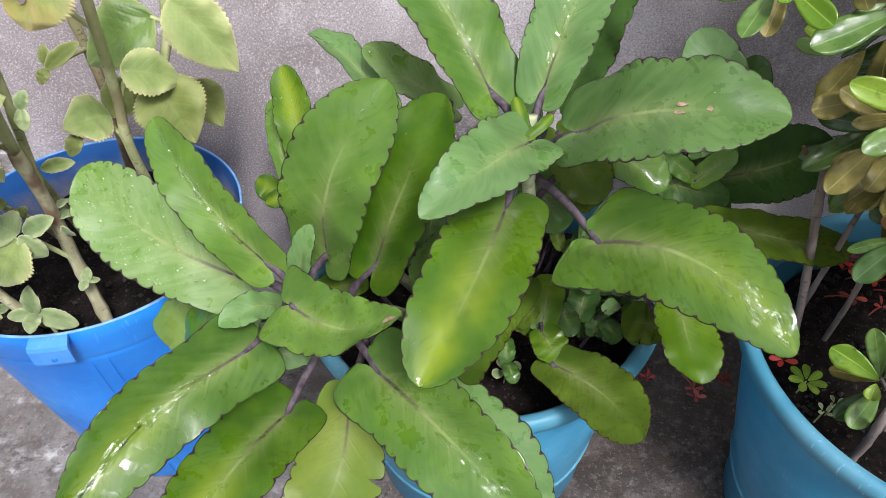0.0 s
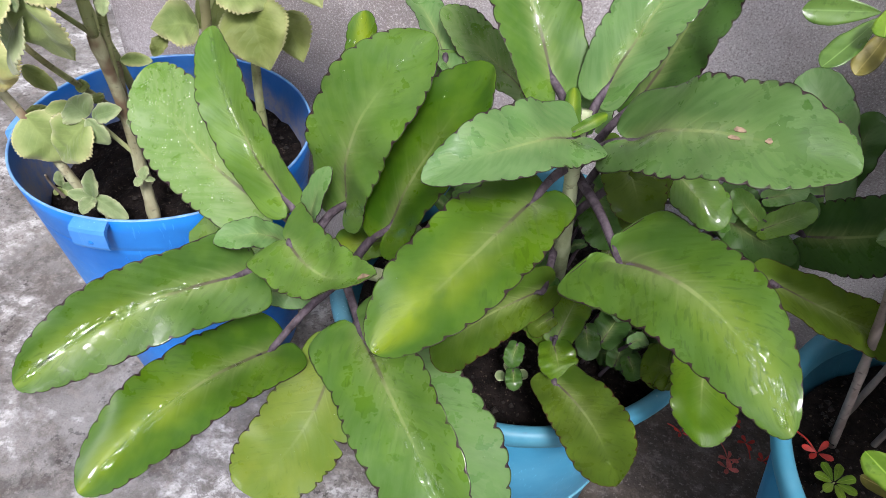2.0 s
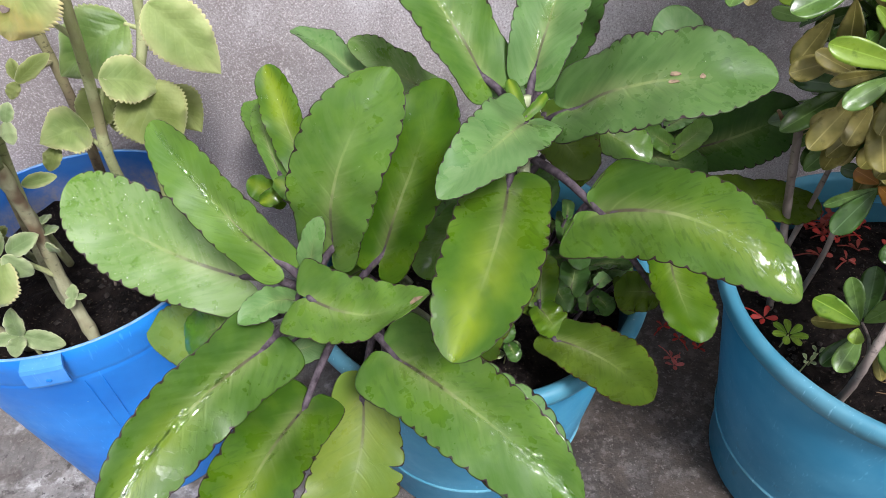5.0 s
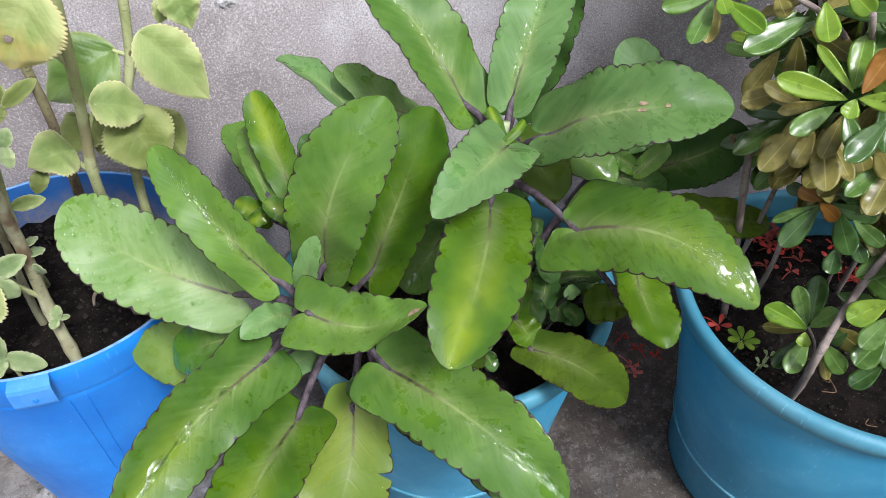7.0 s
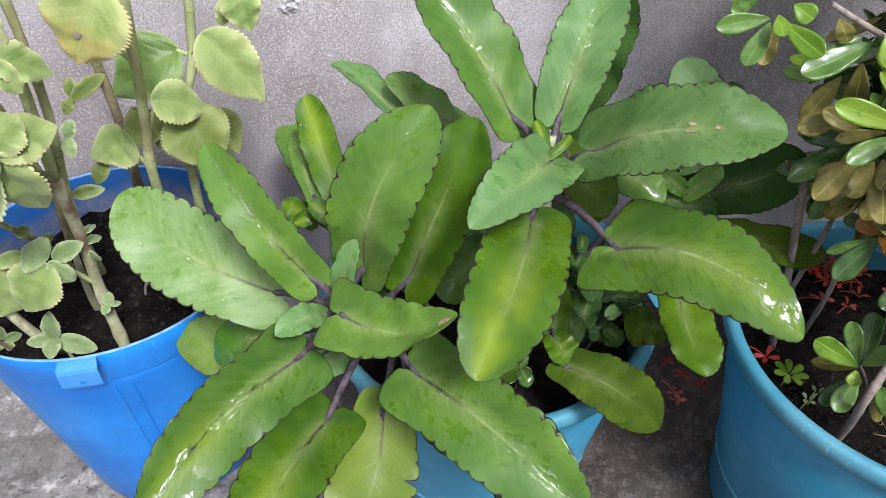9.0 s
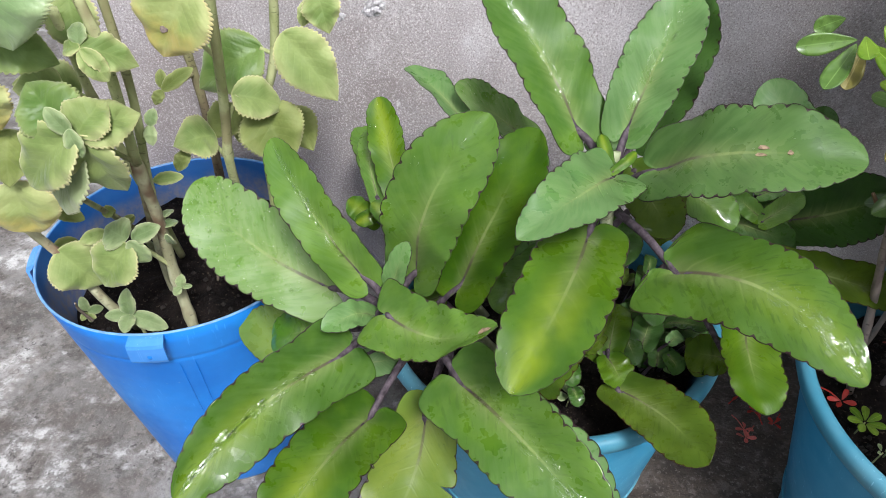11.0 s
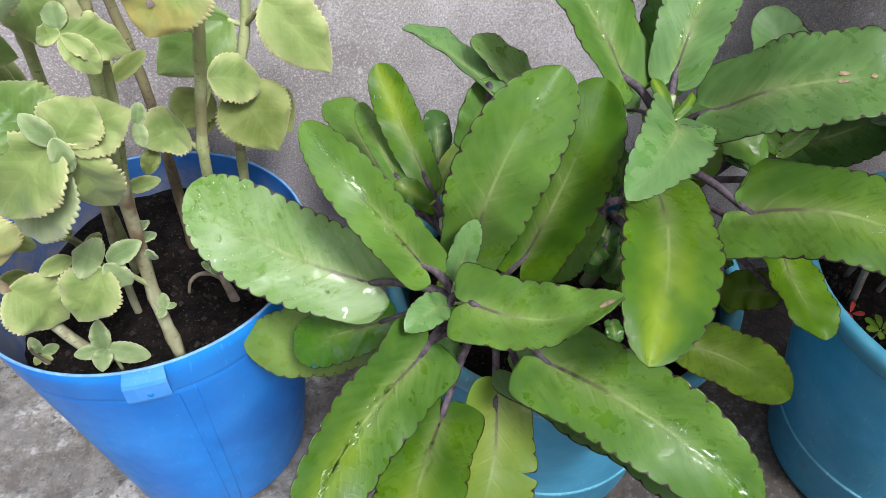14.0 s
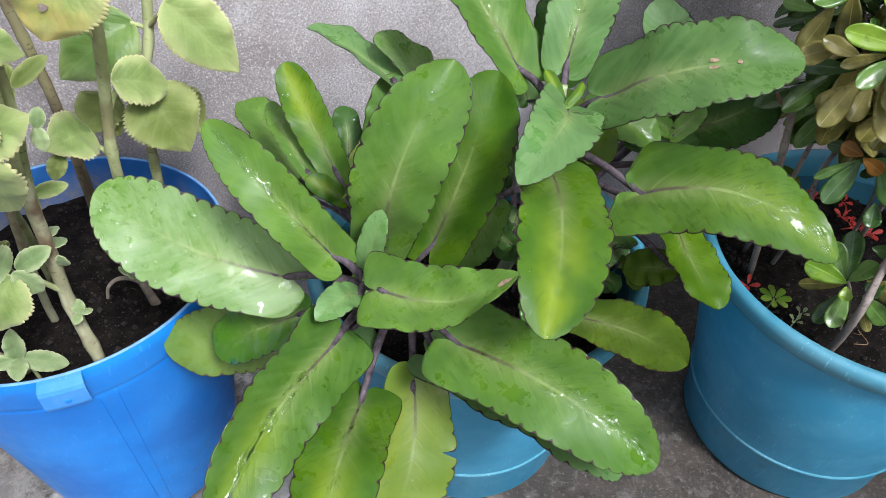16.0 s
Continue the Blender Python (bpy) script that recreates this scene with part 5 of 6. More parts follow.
herb((-0.417, 0.490, 0.597), (-0.453, 0.477, 0.599), -43, 0.037, DOWNY)
herb((-0.422, 0.490, 0.569), (-0.449, 0.468, 0.558), -56, 0.021, DOWNY_DULL)
herb((-0.402, 0.444, 0.722), (-0.404, 0.434, 0.655), -29, 0.077, DOWNY_WET)
herb((-0.443, 0.456, 0.655), (-0.400, 0.476, 0.624), 46, 0.038, DOWNY_GREEN)
herb((-0.394, 0.510, 0.667), (-0.388, 0.492, 0.621), -22, 0.038, DOWNY)
herb((-0.484, 0.472, 0.608), (-0.478, 0.474, 0.560), -16, 0.046, DOWNY_YELLOW)
herb((-0.485, 0.490, 0.549), (-0.486, 0.460, 0.507), -37, 0.045, DOWNY_DULL)
herb((-0.496, 0.477, 0.499), (-0.492, 0.476, 0.440), -10, 0.069, DOWNY_YELLOW)
herb((-0.508, 0.523, 0.439), (-0.477, 0.525, 0.418), 38, 0.026, DOWNY_DULL)
herb((-0.357, 0.446, 0.654), (-0.325, 0.462, 0.630), 20, 0.030, DOWNY)
herb((-0.357, 0.443, 0.652), (-0.341, 0.440, 0.628), 10, 0.026, DOWNY)
herb((-0.358, 0.444, 0.654), (-0.373, 0.446, 0.650), -10, 0.020, DOWNY)
herb((-0.358, 0.446, 0.656), (-0.360, 0.458, 0.668), 1, 0.020, DOWNY_GREY)
herb((-0.392, 0.612, 0.528), (-0.362, 0.631, 0.544), 52, 0.023, DOWNY_DULL)
herb((-0.396, 0.621, 0.525), (-0.398, 0.630, 0.543), 17, 0.017, DOWNY_DULL)
herb((-0.397, 0.619, 0.523), (-0.405, 0.610, 0.511), -30, 0.018, DOWNY_DULL)
herb((-0.343, 0.479, 0.565), (-0.339, 0.488, 0.577), 41, 0.016, DOWNY_GREY)
herb((-0.343, 0.479, 0.565), (-0.341, 0.470, 0.550), -20, 0.016, DOWNY_GREY)
spotted = herb((-0.291, 0.510, 0.675), (-0.323, 0.500, 0.620), -51, 0.062, DOWNY_YELLOW)
scar(spotted, herb.last, 0.60, 0.10, 0.045, 0.10, SPOT, 0.0014, "greyish purple spot")
herb((-0.287, 0.635, 0.566), (-0.355, 0.619, 0.526), -47, 0.058, DOWNY_GREEN)
herb((-0.303, 0.581, 0.541), (-0.261, 0.602, 0.515), 12, 0.040, DOWNY)
herb((-0.285, 0.602, 0.516), (-0.257, 0.579, 0.459), 8, 0.061, DOWNY_DULL)
herb((-0.246, 0.599, 0.596), (-0.199, 0.587, 0.532), 36, 0.049, DOWNY)
herb((-0.339, 0.589, 0.487), (-0.373, 0.562, 0.490), -18, 0.044, DOWNY)
herb((-0.322, 0.630, 0.496), (-0.350, 0.599, 0.477), -26, 0.038, DOWNY_DULL)
herb((-0.319, 0.632, 0.498), (-0.322, 0.611, 0.465), -5, 0.025, DOWNY_DULL)
herb((-0.365, 0.572, 0.478), (-0.374, 0.557, 0.462), -32, 0.023, DOWNY_DULL)
herb((-0.383, 0.523, 0.474), (-0.356, 0.533, 0.473), 36, 0.019, DOWNY)
herb((-0.415, 0.490, 0.423), (-0.436, 0.496, 0.434), -9, 0.033, DOWNY_GREY)
herb((-0.409, 0.492, 0.422), (-0.379, 0.499, 0.434), 43, 0.027, DOWNY_GREY)
herb((-0.411, 0.486, 0.422), (-0.396, 0.488, 0.395), 37, 0.027, DOWNY_GREY)
herb((-0.414, 0.485, 0.418), (-0.446, 0.470, 0.373), -36, 0.047, DOWNY)
herb((-0.499, 0.496, 0.397), (-0.468, 0.499, 0.348), 22, 0.054, DOWNY)
herb((-0.499, 0.528, 0.384), (-0.523, 0.511, 0.382), -43, 0.027, DOWNY_DULL)
herb((-0.446, 0.509, 0.414), (-0.470, 0.494, 0.413), -38, 0.023, DOWNY)
herb((-0.461, 0.534, 0.420), (-0.449, 0.541, 0.420), 40, 0.019, DOWNY_DULL)
herb((-0.450, 0.494, 0.306), (-0.446, 0.501, 0.340), 27, 0.026, DOWNY_GREY)
herb((-0.451, 0.493, 0.306), (-0.474, 0.485, 0.311), -37, 0.020, DOWNY_GREY)
herb((-0.449, 0.493, 0.305), (-0.449, 0.471, 0.299), -14, 0.025, DOWNY_GREY)
herb((-0.447, 0.494, 0.305), (-0.410, 0.493, 0.286), 10, 0.028, DOWNY_GREY)
herb((-0.528, 0.528, 0.273), (-0.536, 0.537, 0.287), -5, 0.017, DOWNY_GREY)
herb((-0.527, 0.527, 0.272), (-0.512, 0.536, 0.271), 39, 0.016, DOWNY_GREY)
herb((-0.528, 0.526, 0.271), (-0.533, 0.517, 0.266), -41, 0.012, DOWNY)
herb((-0.526, 0.525, 0.270), (-0.517, 0.520, 0.260), 2, 0.013, DOWNY)
herb((-0.384, 0.504, 0.342), (-0.385, 0.516, 0.351), 14, 0.016, DOWNY_GREY)
herb((-0.384, 0.506, 0.341), (-0.374, 0.511, 0.338), 30, 0.009, DOWNY_GREY)
herb((-0.384, 0.504, 0.342), (-0.390, 0.496, 0.337), -16, 0.014, DOWNY_GREY)
herb((-0.379, 0.508, 0.426), (-0.377, 0.529, 0.418), 37, 0.016, DOWNY_GREY)
herb((-0.378, 0.503, 0.419), (-0.378, 0.513, 0.398), 130, 0.014, DOWNY_GREY)
herb((-0.380, 0.515, 0.434), (-0.382, 0.536, 0.427), 29, 0.013, DOWNY_GREY)
herb((-0.213, 0.617, 0.631), (-0.203, 0.603, 0.596), 20, 0.033, DOWNY)
herb((-0.223, 0.623, 0.621), (-0.232, 0.613, 0.599), -38, 0.022, DOWNY)
herb((-0.271, 0.652, 0.484), (-0.246, 0.631, 0.443), 15, 0.038, DOWNY_DULL)
herb((-0.427, 0.525, 0.571), (-0.478, 0.511, 0.586), -10, 0.046, DOWNY, (-0.412, 0.526, 0.556))
herb((-0.430, 0.526, 0.424), (-0.425, 0.522, 0.416), 12, 0.024, DOWNY_DULL)


# ---- the leathery shrub in the far pot ----
shrubs = thing("shrub", (*RIGHT_AT, 0.268), "leathery-leaved shrub with green, bronze and rust leaves in whorls", "plant")


def shrub(base, tip, roll, width, material):
    """A small elliptic leaf with an even margin."""
    shrub.count += 1
    tip = Vector(base).lerp(Vector(tip), 1.14)
    blade = Blade(base, tip, roll, 0.98 * width, -0.10 * width, 0.0, 0.22, 1.45, "shrub", 0, 0.0, shrub.count)
    return grow(shrubs, blade, material, rows=14, cols=6, thick=0.0008, seed=shrub.count)


shrub.count = 0
stem_part("stem", [(0.349, 0.461, 0.262), (0.322, 0.450, 0.38), (0.306, 0.447, 0.448), (0.292, 0.446, 0.515)], 0.0039, 0.0036, SHRUB_WOOD, shrubs, "grey-brown stem, broken off at its top", 0.048)
stem_part("stem", [(0.352, 0.330, 0.262), (0.349, 0.322, 0.31), (0.341, 0.315, 0.367), (0.364, 0.334, 0.400), (0.391, 0.350, 0.445), (0.43, 0.36, 0.52), (0.46, 0.37, 0.60)], 0.0040, 0.0034, SHRUB_WOOD, shrubs, "thick slanting grey-brown stem", 0.034, steps=14)
stem_part("stem", [(0.365, 0.500, 0.262), (0.345, 0.462, 0.40), (0.352, 0.460, 0.49), (0.340, 0.42, 0.58), (0.305, 0.39, 0.62)], 0.0029, 0.0021, SHRUB_WOOD, shrubs, "reddish-brown stem", 0.05)
stem_part("stem", [(0.385, 0.470, 0.262), (0.372, 0.448, 0.36), (0.388, 0.468, 0.415), (0.37, 0.42, 0.56), (0.29, 0.37, 0.68)], 0.0030, 0.0021, SHRUB_WOOD, shrubs, "grey stem", 0.05)
stem_part("stem", [(0.50, 0.47, 0.262), (0.47, 0.44, 0.42), (0.40, 0.39, 0.56), (0.32, 0.36, 0.618)], 0.0032, 0.0020, SHRUB_WOOD, shrubs, "grey stem", 0.05)
stem_part("stem", [(0.400, 0.360, 0.262), (0.375, 0.352, 0.33), (0.352, 0.349, 0.367)], 0.0017, 0.0013, SHRUB_WOOD, shrubs, "short side shoot", 0.03)
stem_part("stem", [(0.46, 0.45, 0.262), (0.43, 0.43, 0.40), (0.375, 0.405, 0.475)], 0.0021, 0.0015, SHRUB_WOOD, shrubs, "low branch", 0.04)
stem_part("twig", [(0.37, 0.42, 0.56), (0.30, 0.40, 0.65), (0.225, 0.40, 0.695)], 0.0030, 0.0020, SHRUB_WOOD, shrubs, "thin twig", 0.04)
stem_part("twig", [(0.292, 0.446, 0.515), (0.280, 0.450, 0.520), (0.272, 0.452, 0.531)], 0.0030, 0.0014, DRY, shrubs, "dry brown stub")
stem_part("twig", [(0.292, 0.446, 0.515), (0.300, 0.440, 0.522), (0.304, 0.438, 0.530)], 0.0030, 0.0010, DRY, shrubs, "dry brown stub")
shrub((0.288, 0.357, 0.621), (0.249, 0.380, 0.628), -58, 0.019, SHRUB_BRIGHT)
shrub((0.291, 0.357, 0.626), (0.274, 0.385, 0.647), -51, 0.009, SHRUB_BRIGHT)
shrub((0.291, 0.359, 0.628), (0.302, 0.380, 0.654), -13, 0.019, SHRUB_BRIGHT)
shrub((0.286, 0.348, 0.627), (0.279, 0.341, 0.618), 0, 0.014, SHRUB_BRIGHT)
shrub((0.287, 0.353, 0.615), (0.288, 0.333, 0.597), 27, 0.015, SHRUB_GREEN)
shrub((0.308, 0.335, 0.616), (0.283, 0.326, 0.593), -14, 0.020, SHRUB_DARK)
shrub((0.289, 0.348, 0.631), (0.302, 0.352, 0.659), 8, 0.019, SHRUB_RUST)
shrub((0.294, 0.354, 0.623), (0.316, 0.334, 0.628), 56, 0.017, SHRUB_BRIGHT)
shrub((0.288, 0.365, 0.611), (0.260, 0.363, 0.594), -31, 0.017, SHRUB_GREEN)
shrub((0.281, 0.383, 0.584), (0.258, 0.378, 0.551), -15, 0.021, SHRUB_BROWN)
shrub((0.297, 0.385, 0.575), (0.282, 0.375, 0.553), -5, 0.019, SHRUB_BROWN)
shrub((0.287, 0.367, 0.590), (0.284, 0.338, 0.559), 33, 0.023, SHRUB_BROWN)
shrub((0.298, 0.364, 0.579), (0.303, 0.339, 0.563), 31, 0.013, SHRUB_BROWN)
shrub((0.292, 0.359, 0.606), (0.281, 0.349, 0.580), 18, 0.016, SHRUB_BROWN)
shrub((0.279, 0.437, 0.621), (0.260, 0.432, 0.588), 1, 0.020, SHRUB_BROWN)
shrub((0.290, 0.435, 0.633), (0.287, 0.418, 0.599), 43, 0.021, SHRUB_BROWN)
shrub((0.278, 0.411, 0.600), (0.253, 0.421, 0.586), -37, 0.020, SHRUB_BROWN)
shrub((0.282, 0.391, 0.597), (0.262, 0.412, 0.604), -40, 0.015, SHRUB_BROWN)
shrub((0.288, 0.377, 0.607), (0.262, 0.386, 0.597), -55, 0.011, SHRUB_BROWN)
shrub((0.300, 0.407, 0.576), (0.267, 0.430, 0.572), -56, 0.016, SHRUB_DARK)
shrub((0.289, 0.401, 0.566), (0.270, 0.398, 0.550), -4, 0.018, SHRUB_BROWN)
shrub((0.327, 0.354, 0.583), (0.333, 0.333, 0.565), 55, 0.019, SHRUB_BROWN)
shrub((0.331, 0.371, 0.566), (0.333, 0.353, 0.548), 39, 0.021, SHRUB_BROWN)
shrub((0.315, 0.376, 0.553), (0.300, 0.372, 0.532), 8, 0.019, SHRUB_BROWN)
shrub((0.330, 0.373, 0.548), (0.314, 0.368, 0.524), 0, 0.018, SHRUB_BROWN)
shrub((0.338, 0.346, 0.566), (0.312, 0.340, 0.546), -2, 0.016, SHRUB_GREEN)
shrub((0.341, 0.341, 0.564), (0.321, 0.324, 0.540), 6, 0.021, SHRUB_BROWN)
shrub((0.310, 0.444, 0.629), (0.323, 0.431, 0.625), 48, 0.014, SHRUB_DARK)
shrub((0.318, 0.403, 0.620), (0.330, 0.392, 0.620), 54, 0.016, SHRUB_BROWN)
shrub((0.291, 0.401, 0.624), (0.281, 0.394, 0.622), -25, 0.013, SHRUB_GREEN)
shrub((0.300, 0.399, 0.633), (0.289, 0.385, 0.618), 10, 0.013, SHRUB_GREEN)
shrub((0.267, 0.402, 0.666), (0.225, 0.398, 0.648), -20, 0.023, SHRUB_GREEN)
shrub((0.269, 0.394, 0.680), (0.266, 0.374, 0.663), 29, 0.018, SHRUB_BRIGHT)
shrub((0.278, 0.397, 0.672), (0.308, 0.373, 0.679), 44, 0.016, SHRUB_DARK)
shrub((0.285, 0.421, 0.649), (0.301, 0.388, 0.640), 42, 0.018, SHRUB_BROWN)
shrub((0.196, 0.419, 0.678), (0.164, 0.422, 0.672), -57, 0.016, SHRUB_GREEN)
shrub((0.196, 0.418, 0.676), (0.176, 0.396, 0.658), 6, 0.016, SHRUB_GREEN)
shrub((0.209, 0.431, 0.668), (0.198, 0.415, 0.648), 3, 0.015, SHRUB_BROWN)
shrub((0.203, 0.413, 0.677), (0.218, 0.386, 0.668), 47, 0.017, SHRUB_BRIGHT)
shrub((0.195, 0.409, 0.685), (0.194, 0.394, 0.678), 23, 0.013, SHRUB_BRIGHT)
shrub((0.228, 0.427, 0.657), (0.240, 0.416, 0.652), 69, 0.012, SHRUB_BROWN)
shrub((0.255, 0.429, 0.622), (0.237, 0.443, 0.624), -56, 0.011, SHRUB_GREEN)
shrub((0.256, 0.433, 0.631), (0.240, 0.445, 0.633), -63, 0.009, SHRUB_BRIGHT)
shrub((0.248, 0.421, 0.676), (0.248, 0.404, 0.668), 27, 0.014, SHRUB_BROWN)
shrub((0.188, 0.428, 0.689), (0.174, 0.432, 0.680), -61, 0.014, SHRUB_GREEN)
shrub((0.208, 0.416, 0.689), (0.218, 0.407, 0.683), 48, 0.016, SHRUB_BRIGHT)
shrub((0.279, 0.390, 0.691), (0.291, 0.375, 0.680), 63, 0.017, SHRUB_BRIGHT)
shrub((0.330, 0.408, 0.645), (0.325, 0.397, 0.618), 18, 0.015, SHRUB_GREEN)
shrub((0.320, 0.400, 0.667), (0.325, 0.371, 0.650), 36, 0.016, SHRUB_GREEN)
shrub((0.266, 0.416, 0.664), (0.248, 0.412, 0.656), -29, 0.010, SHRUB_GREEN)
shrub((0.312, 0.422, 0.640), (0.319, 0.399, 0.612), 40, 0.016, SHRUB_GREEN)
shrub((0.307, 0.365, 0.636), (0.309, 0.344, 0.630), 64, 0.017, SHRUB_BRIGHT)
shrub((0.351, 0.402, 0.477), (0.325, 0.395, 0.443), -15, 0.023, SHRUB_DARK)
shrub((0.363, 0.392, 0.479), (0.360, 0.359, 0.460), 37, 0.022, SHRUB_DARK)
shrub((0.357, 0.400, 0.480), (0.383, 0.374, 0.482), 54, 0.017, SHRUB_DARK)
shrub((0.347, 0.399, 0.486), (0.335, 0.413, 0.490), -50, 0.016, SHRUB_RUST)
shrub((0.346, 0.398, 0.485), (0.352, 0.380, 0.481), 60, 0.016, SHRUB_RUST)
shrub((0.372, 0.380, 0.476), (0.386, 0.356, 0.467), 47, 0.017, SHRUB_GREEN)
shrub((0.352, 0.403, 0.478), (0.322, 0.412, 0.457), -37, 0.011, SHRUB_GREEN)
shrub((0.375, 0.378, 0.460), (0.380, 0.358, 0.446), 40, 0.016, SHRUB_DARK)
shrub((0.348, 0.411, 0.484), (0.333, 0.426, 0.483), -59, 0.014, SHRUB_DARK)
shrub((0.371, 0.381, 0.440), (0.364, 0.369, 0.423), 22, 0.018, SHRUB_DARK)
shrub((0.391, 0.383, 0.464), (0.398, 0.359, 0.449), 38, 0.018, SHRUB_BROWN)
shrub((0.392, 0.390, 0.491), (0.376, 0.403, 0.487), -34, 0.016, SHRUB_GREEN)
shrub((0.403, 0.396, 0.492), (0.391, 0.386, 0.468), 23, 0.021, SHRUB_BROWN)
shrub((0.363, 0.402, 0.489), (0.380, 0.388, 0.494), 45, 0.015, SHRUB_DARK)
shrub((0.350, 0.348, 0.366), (0.321, 0.372, 0.375), -52, 0.024, SHRUB_BRIGHT)
shrub((0.356, 0.355, 0.360), (0.353, 0.381, 0.386), -43, 0.018, SHRUB_GREEN)
shrub((0.365, 0.360, 0.356), (0.377, 0.387, 0.389), -32, 0.023, SHRUB_DARK)
shrub((0.358, 0.354, 0.361), (0.373, 0.349, 0.385), 8, 0.019, SHRUB_GREEN)
shrub((0.343, 0.342, 0.370), (0.338, 0.333, 0.362), 15, 0.014, SHRUB_BRIGHT)
shrub((0.351, 0.348, 0.351), (0.327, 0.340, 0.327), 12, 0.018, SHRUB_DARK)
shrub((0.350, 0.342, 0.360), (0.331, 0.327, 0.335), 2, 0.021, SHRUB_GREEN)
shrub((0.361, 0.358, 0.351), (0.337, 0.381, 0.335), -50, 0.014, SHRUB_BROWN)
shrub((0.359, 0.333, 0.361), (0.364, 0.305, 0.354), 50, 0.021, SHRUB_GREEN)
shrub((0.362, 0.332, 0.349), (0.361, 0.312, 0.335), 36, 0.011, SHRUB_BROWN)
shrub((0.378, 0.351, 0.361), (0.394, 0.326, 0.357), 55, 0.023, SHRUB_BROWN)
shrub((0.390, 0.320, 0.428), (0.365, 0.324, 0.406), -19, 0.025, SHRUB_BRIGHT)
shrub((0.394, 0.376, 0.380), (0.415, 0.353, 0.381), 53, 0.023, SHRUB_DARK)
shrub((0.395, 0.309, 0.393), (0.374, 0.301, 0.368), 10, 0.026, SHRUB_GREEN)
shrub((0.394, 0.294, 0.367), (0.373, 0.293, 0.346), 5, 0.020, SHRUB_DARK)
shrub((0.388, 0.365, 0.430), (0.399, 0.329, 0.428), 53, 0.026, SHRUB_GREEN)
shrub((0.389, 0.339, 0.363), (0.377, 0.342, 0.353), -18, 0.019, SHRUB_DARK)
shrub((0.396, 0.314, 0.413), (0.375, 0.307, 0.387), -6, 0.022, SHRUB_GREEN)
shrub((0.398, 0.313, 0.383), (0.400, 0.290, 0.370), 32, 0.019, SHRUB_GREEN)


def whorl(center, lean, fresh, old, long, rnd):
    """A twig's end: a rosette of younger leaves that stand up and out, above a skirt of older drooping ones."""
    c = Vector(center)
    axis = Vector((lean[0], lean[1], 1.0)).normalized()
    side = axis.orthogonal().normalized()
    other = axis.cross(side)
    start = rnd.uniform(0, 6.28)
    for i in range(fresh):
        a = start + 2.4 * i
        out = side * math.cos(a) + other * math.sin(a)
        rise = 0.95 - 0.75 * i / fresh + rnd.uniform(-0.1, 0.1)
        d = long * rnd.uniform(0.75, 1.0) * (0.65 + 0.35 * i / fresh)
        b = c + out * 0.004 + axis * (0.012 - 0.018 * i / fresh)
        tip = b + (out * math.cos(rise) + axis * math.sin(rise)) * d
        if tip.y < 0.755:
            shrub(b, tip, rnd.uniform(-15, 15), d * rnd.uniform(0.32, 0.40), rnd.choice((SHRUB_BRIGHT, SHRUB_GREEN, SHRUB_GREEN)) if i < 0.6 * fresh else rnd.choice((SHRUB_GREEN, SHRUB_DARK)))
    for i in range(old):
        a = start + 1.1 + 2.4 * i
        out = side * math.cos(a) + other * math.sin(a)
        fall = rnd.uniform(0.25, 1.0)
        d = long * rnd.uniform(0.85, 1.1)
        b = c + out * 0.004 - axis * (0.012 + 0.030 * i / old)
        tip = b + (out * math.cos(fall) - Vector((0, 0, 1)) * math.sin(fall)) * d
        if tip.y < 0.755:
            shrub(b, tip, rnd.uniform(-20, 20), d * rnd.uniform(0.34, 0.42), rnd.choice((SHRUB_BROWN, SHRUB_BROWN, SHRUB_BROWN, SHRUB_DARK, SHRUB_GREEN)))


# the inner crown, just behind its nearest leaves
rnd = random.Random(21)
for x, y, z in ((0.335, 0.44, 0.600), (0.375, 0.43, 0.585), (0.335, 0.43, 0.665), (0.385, 0.42, 0.650), (0.425, 0.41, 0.605), (0.365, 0.41, 0.705), (0.415, 0.45, 0.520), (0.455, 0.42, 0.480), (0.445, 0.39, 0.660),
                (0.385, 0.50, 0.580), (0.365, 0.49, 0.530), (0.455, 0.36, 0.600), (0.435, 0.34, 0.500), (0.415, 0.56, 0.580), (0.400, 0.53, 0.500), (0.440, 0.50, 0.620), (0.385, 0.56, 0.630), (0.340, 0.38, 0.640)):
    stem_part("twig", [(0.39, 0.425, 0.47), (0.5 * (x + 0.39), 0.5 * (y + 0.425), 0.5 * (z + 0.46)), (x, y, z)], 0.0030, 0.0018, SHRUB_WOOD, shrubs, "thin twig", 0.04)
    whorl((x, y, z), ((x - 0.42) * 1.5, (y - 0.46) * 1.5), 7, 8, 0.055, rnd)

# older drooping leaves below the rosettes, towards the open side
for x, y, z in ((0.325, 0.440, 0.585), (0.345, 0.445, 0.555), (0.375, 0.440, 0.545), (0.405, 0.440, 0.530), (0.352, 0.470, 0.590), (0.385, 0.470, 0.570), (0.335, 0.405, 0.600), (0.372, 0.395, 0.575), (0.410, 0.390, 0.560)):
    stem_part("twig", [(0.40, 0.43, 0.47), (0.5 * (x + 0.40), 0.5 * (y + 0.43), 0.5 * (z + 0.48)), (x, y, z)], 0.0028, 0.0017, SHRUB_WOOD, shrubs, "thin twig", 0.04)
    whorl((x, y, z), ((x - 0.42) * 1.5, (y - 0.46) * 1.5), 3, 9, 0.054, rnd)

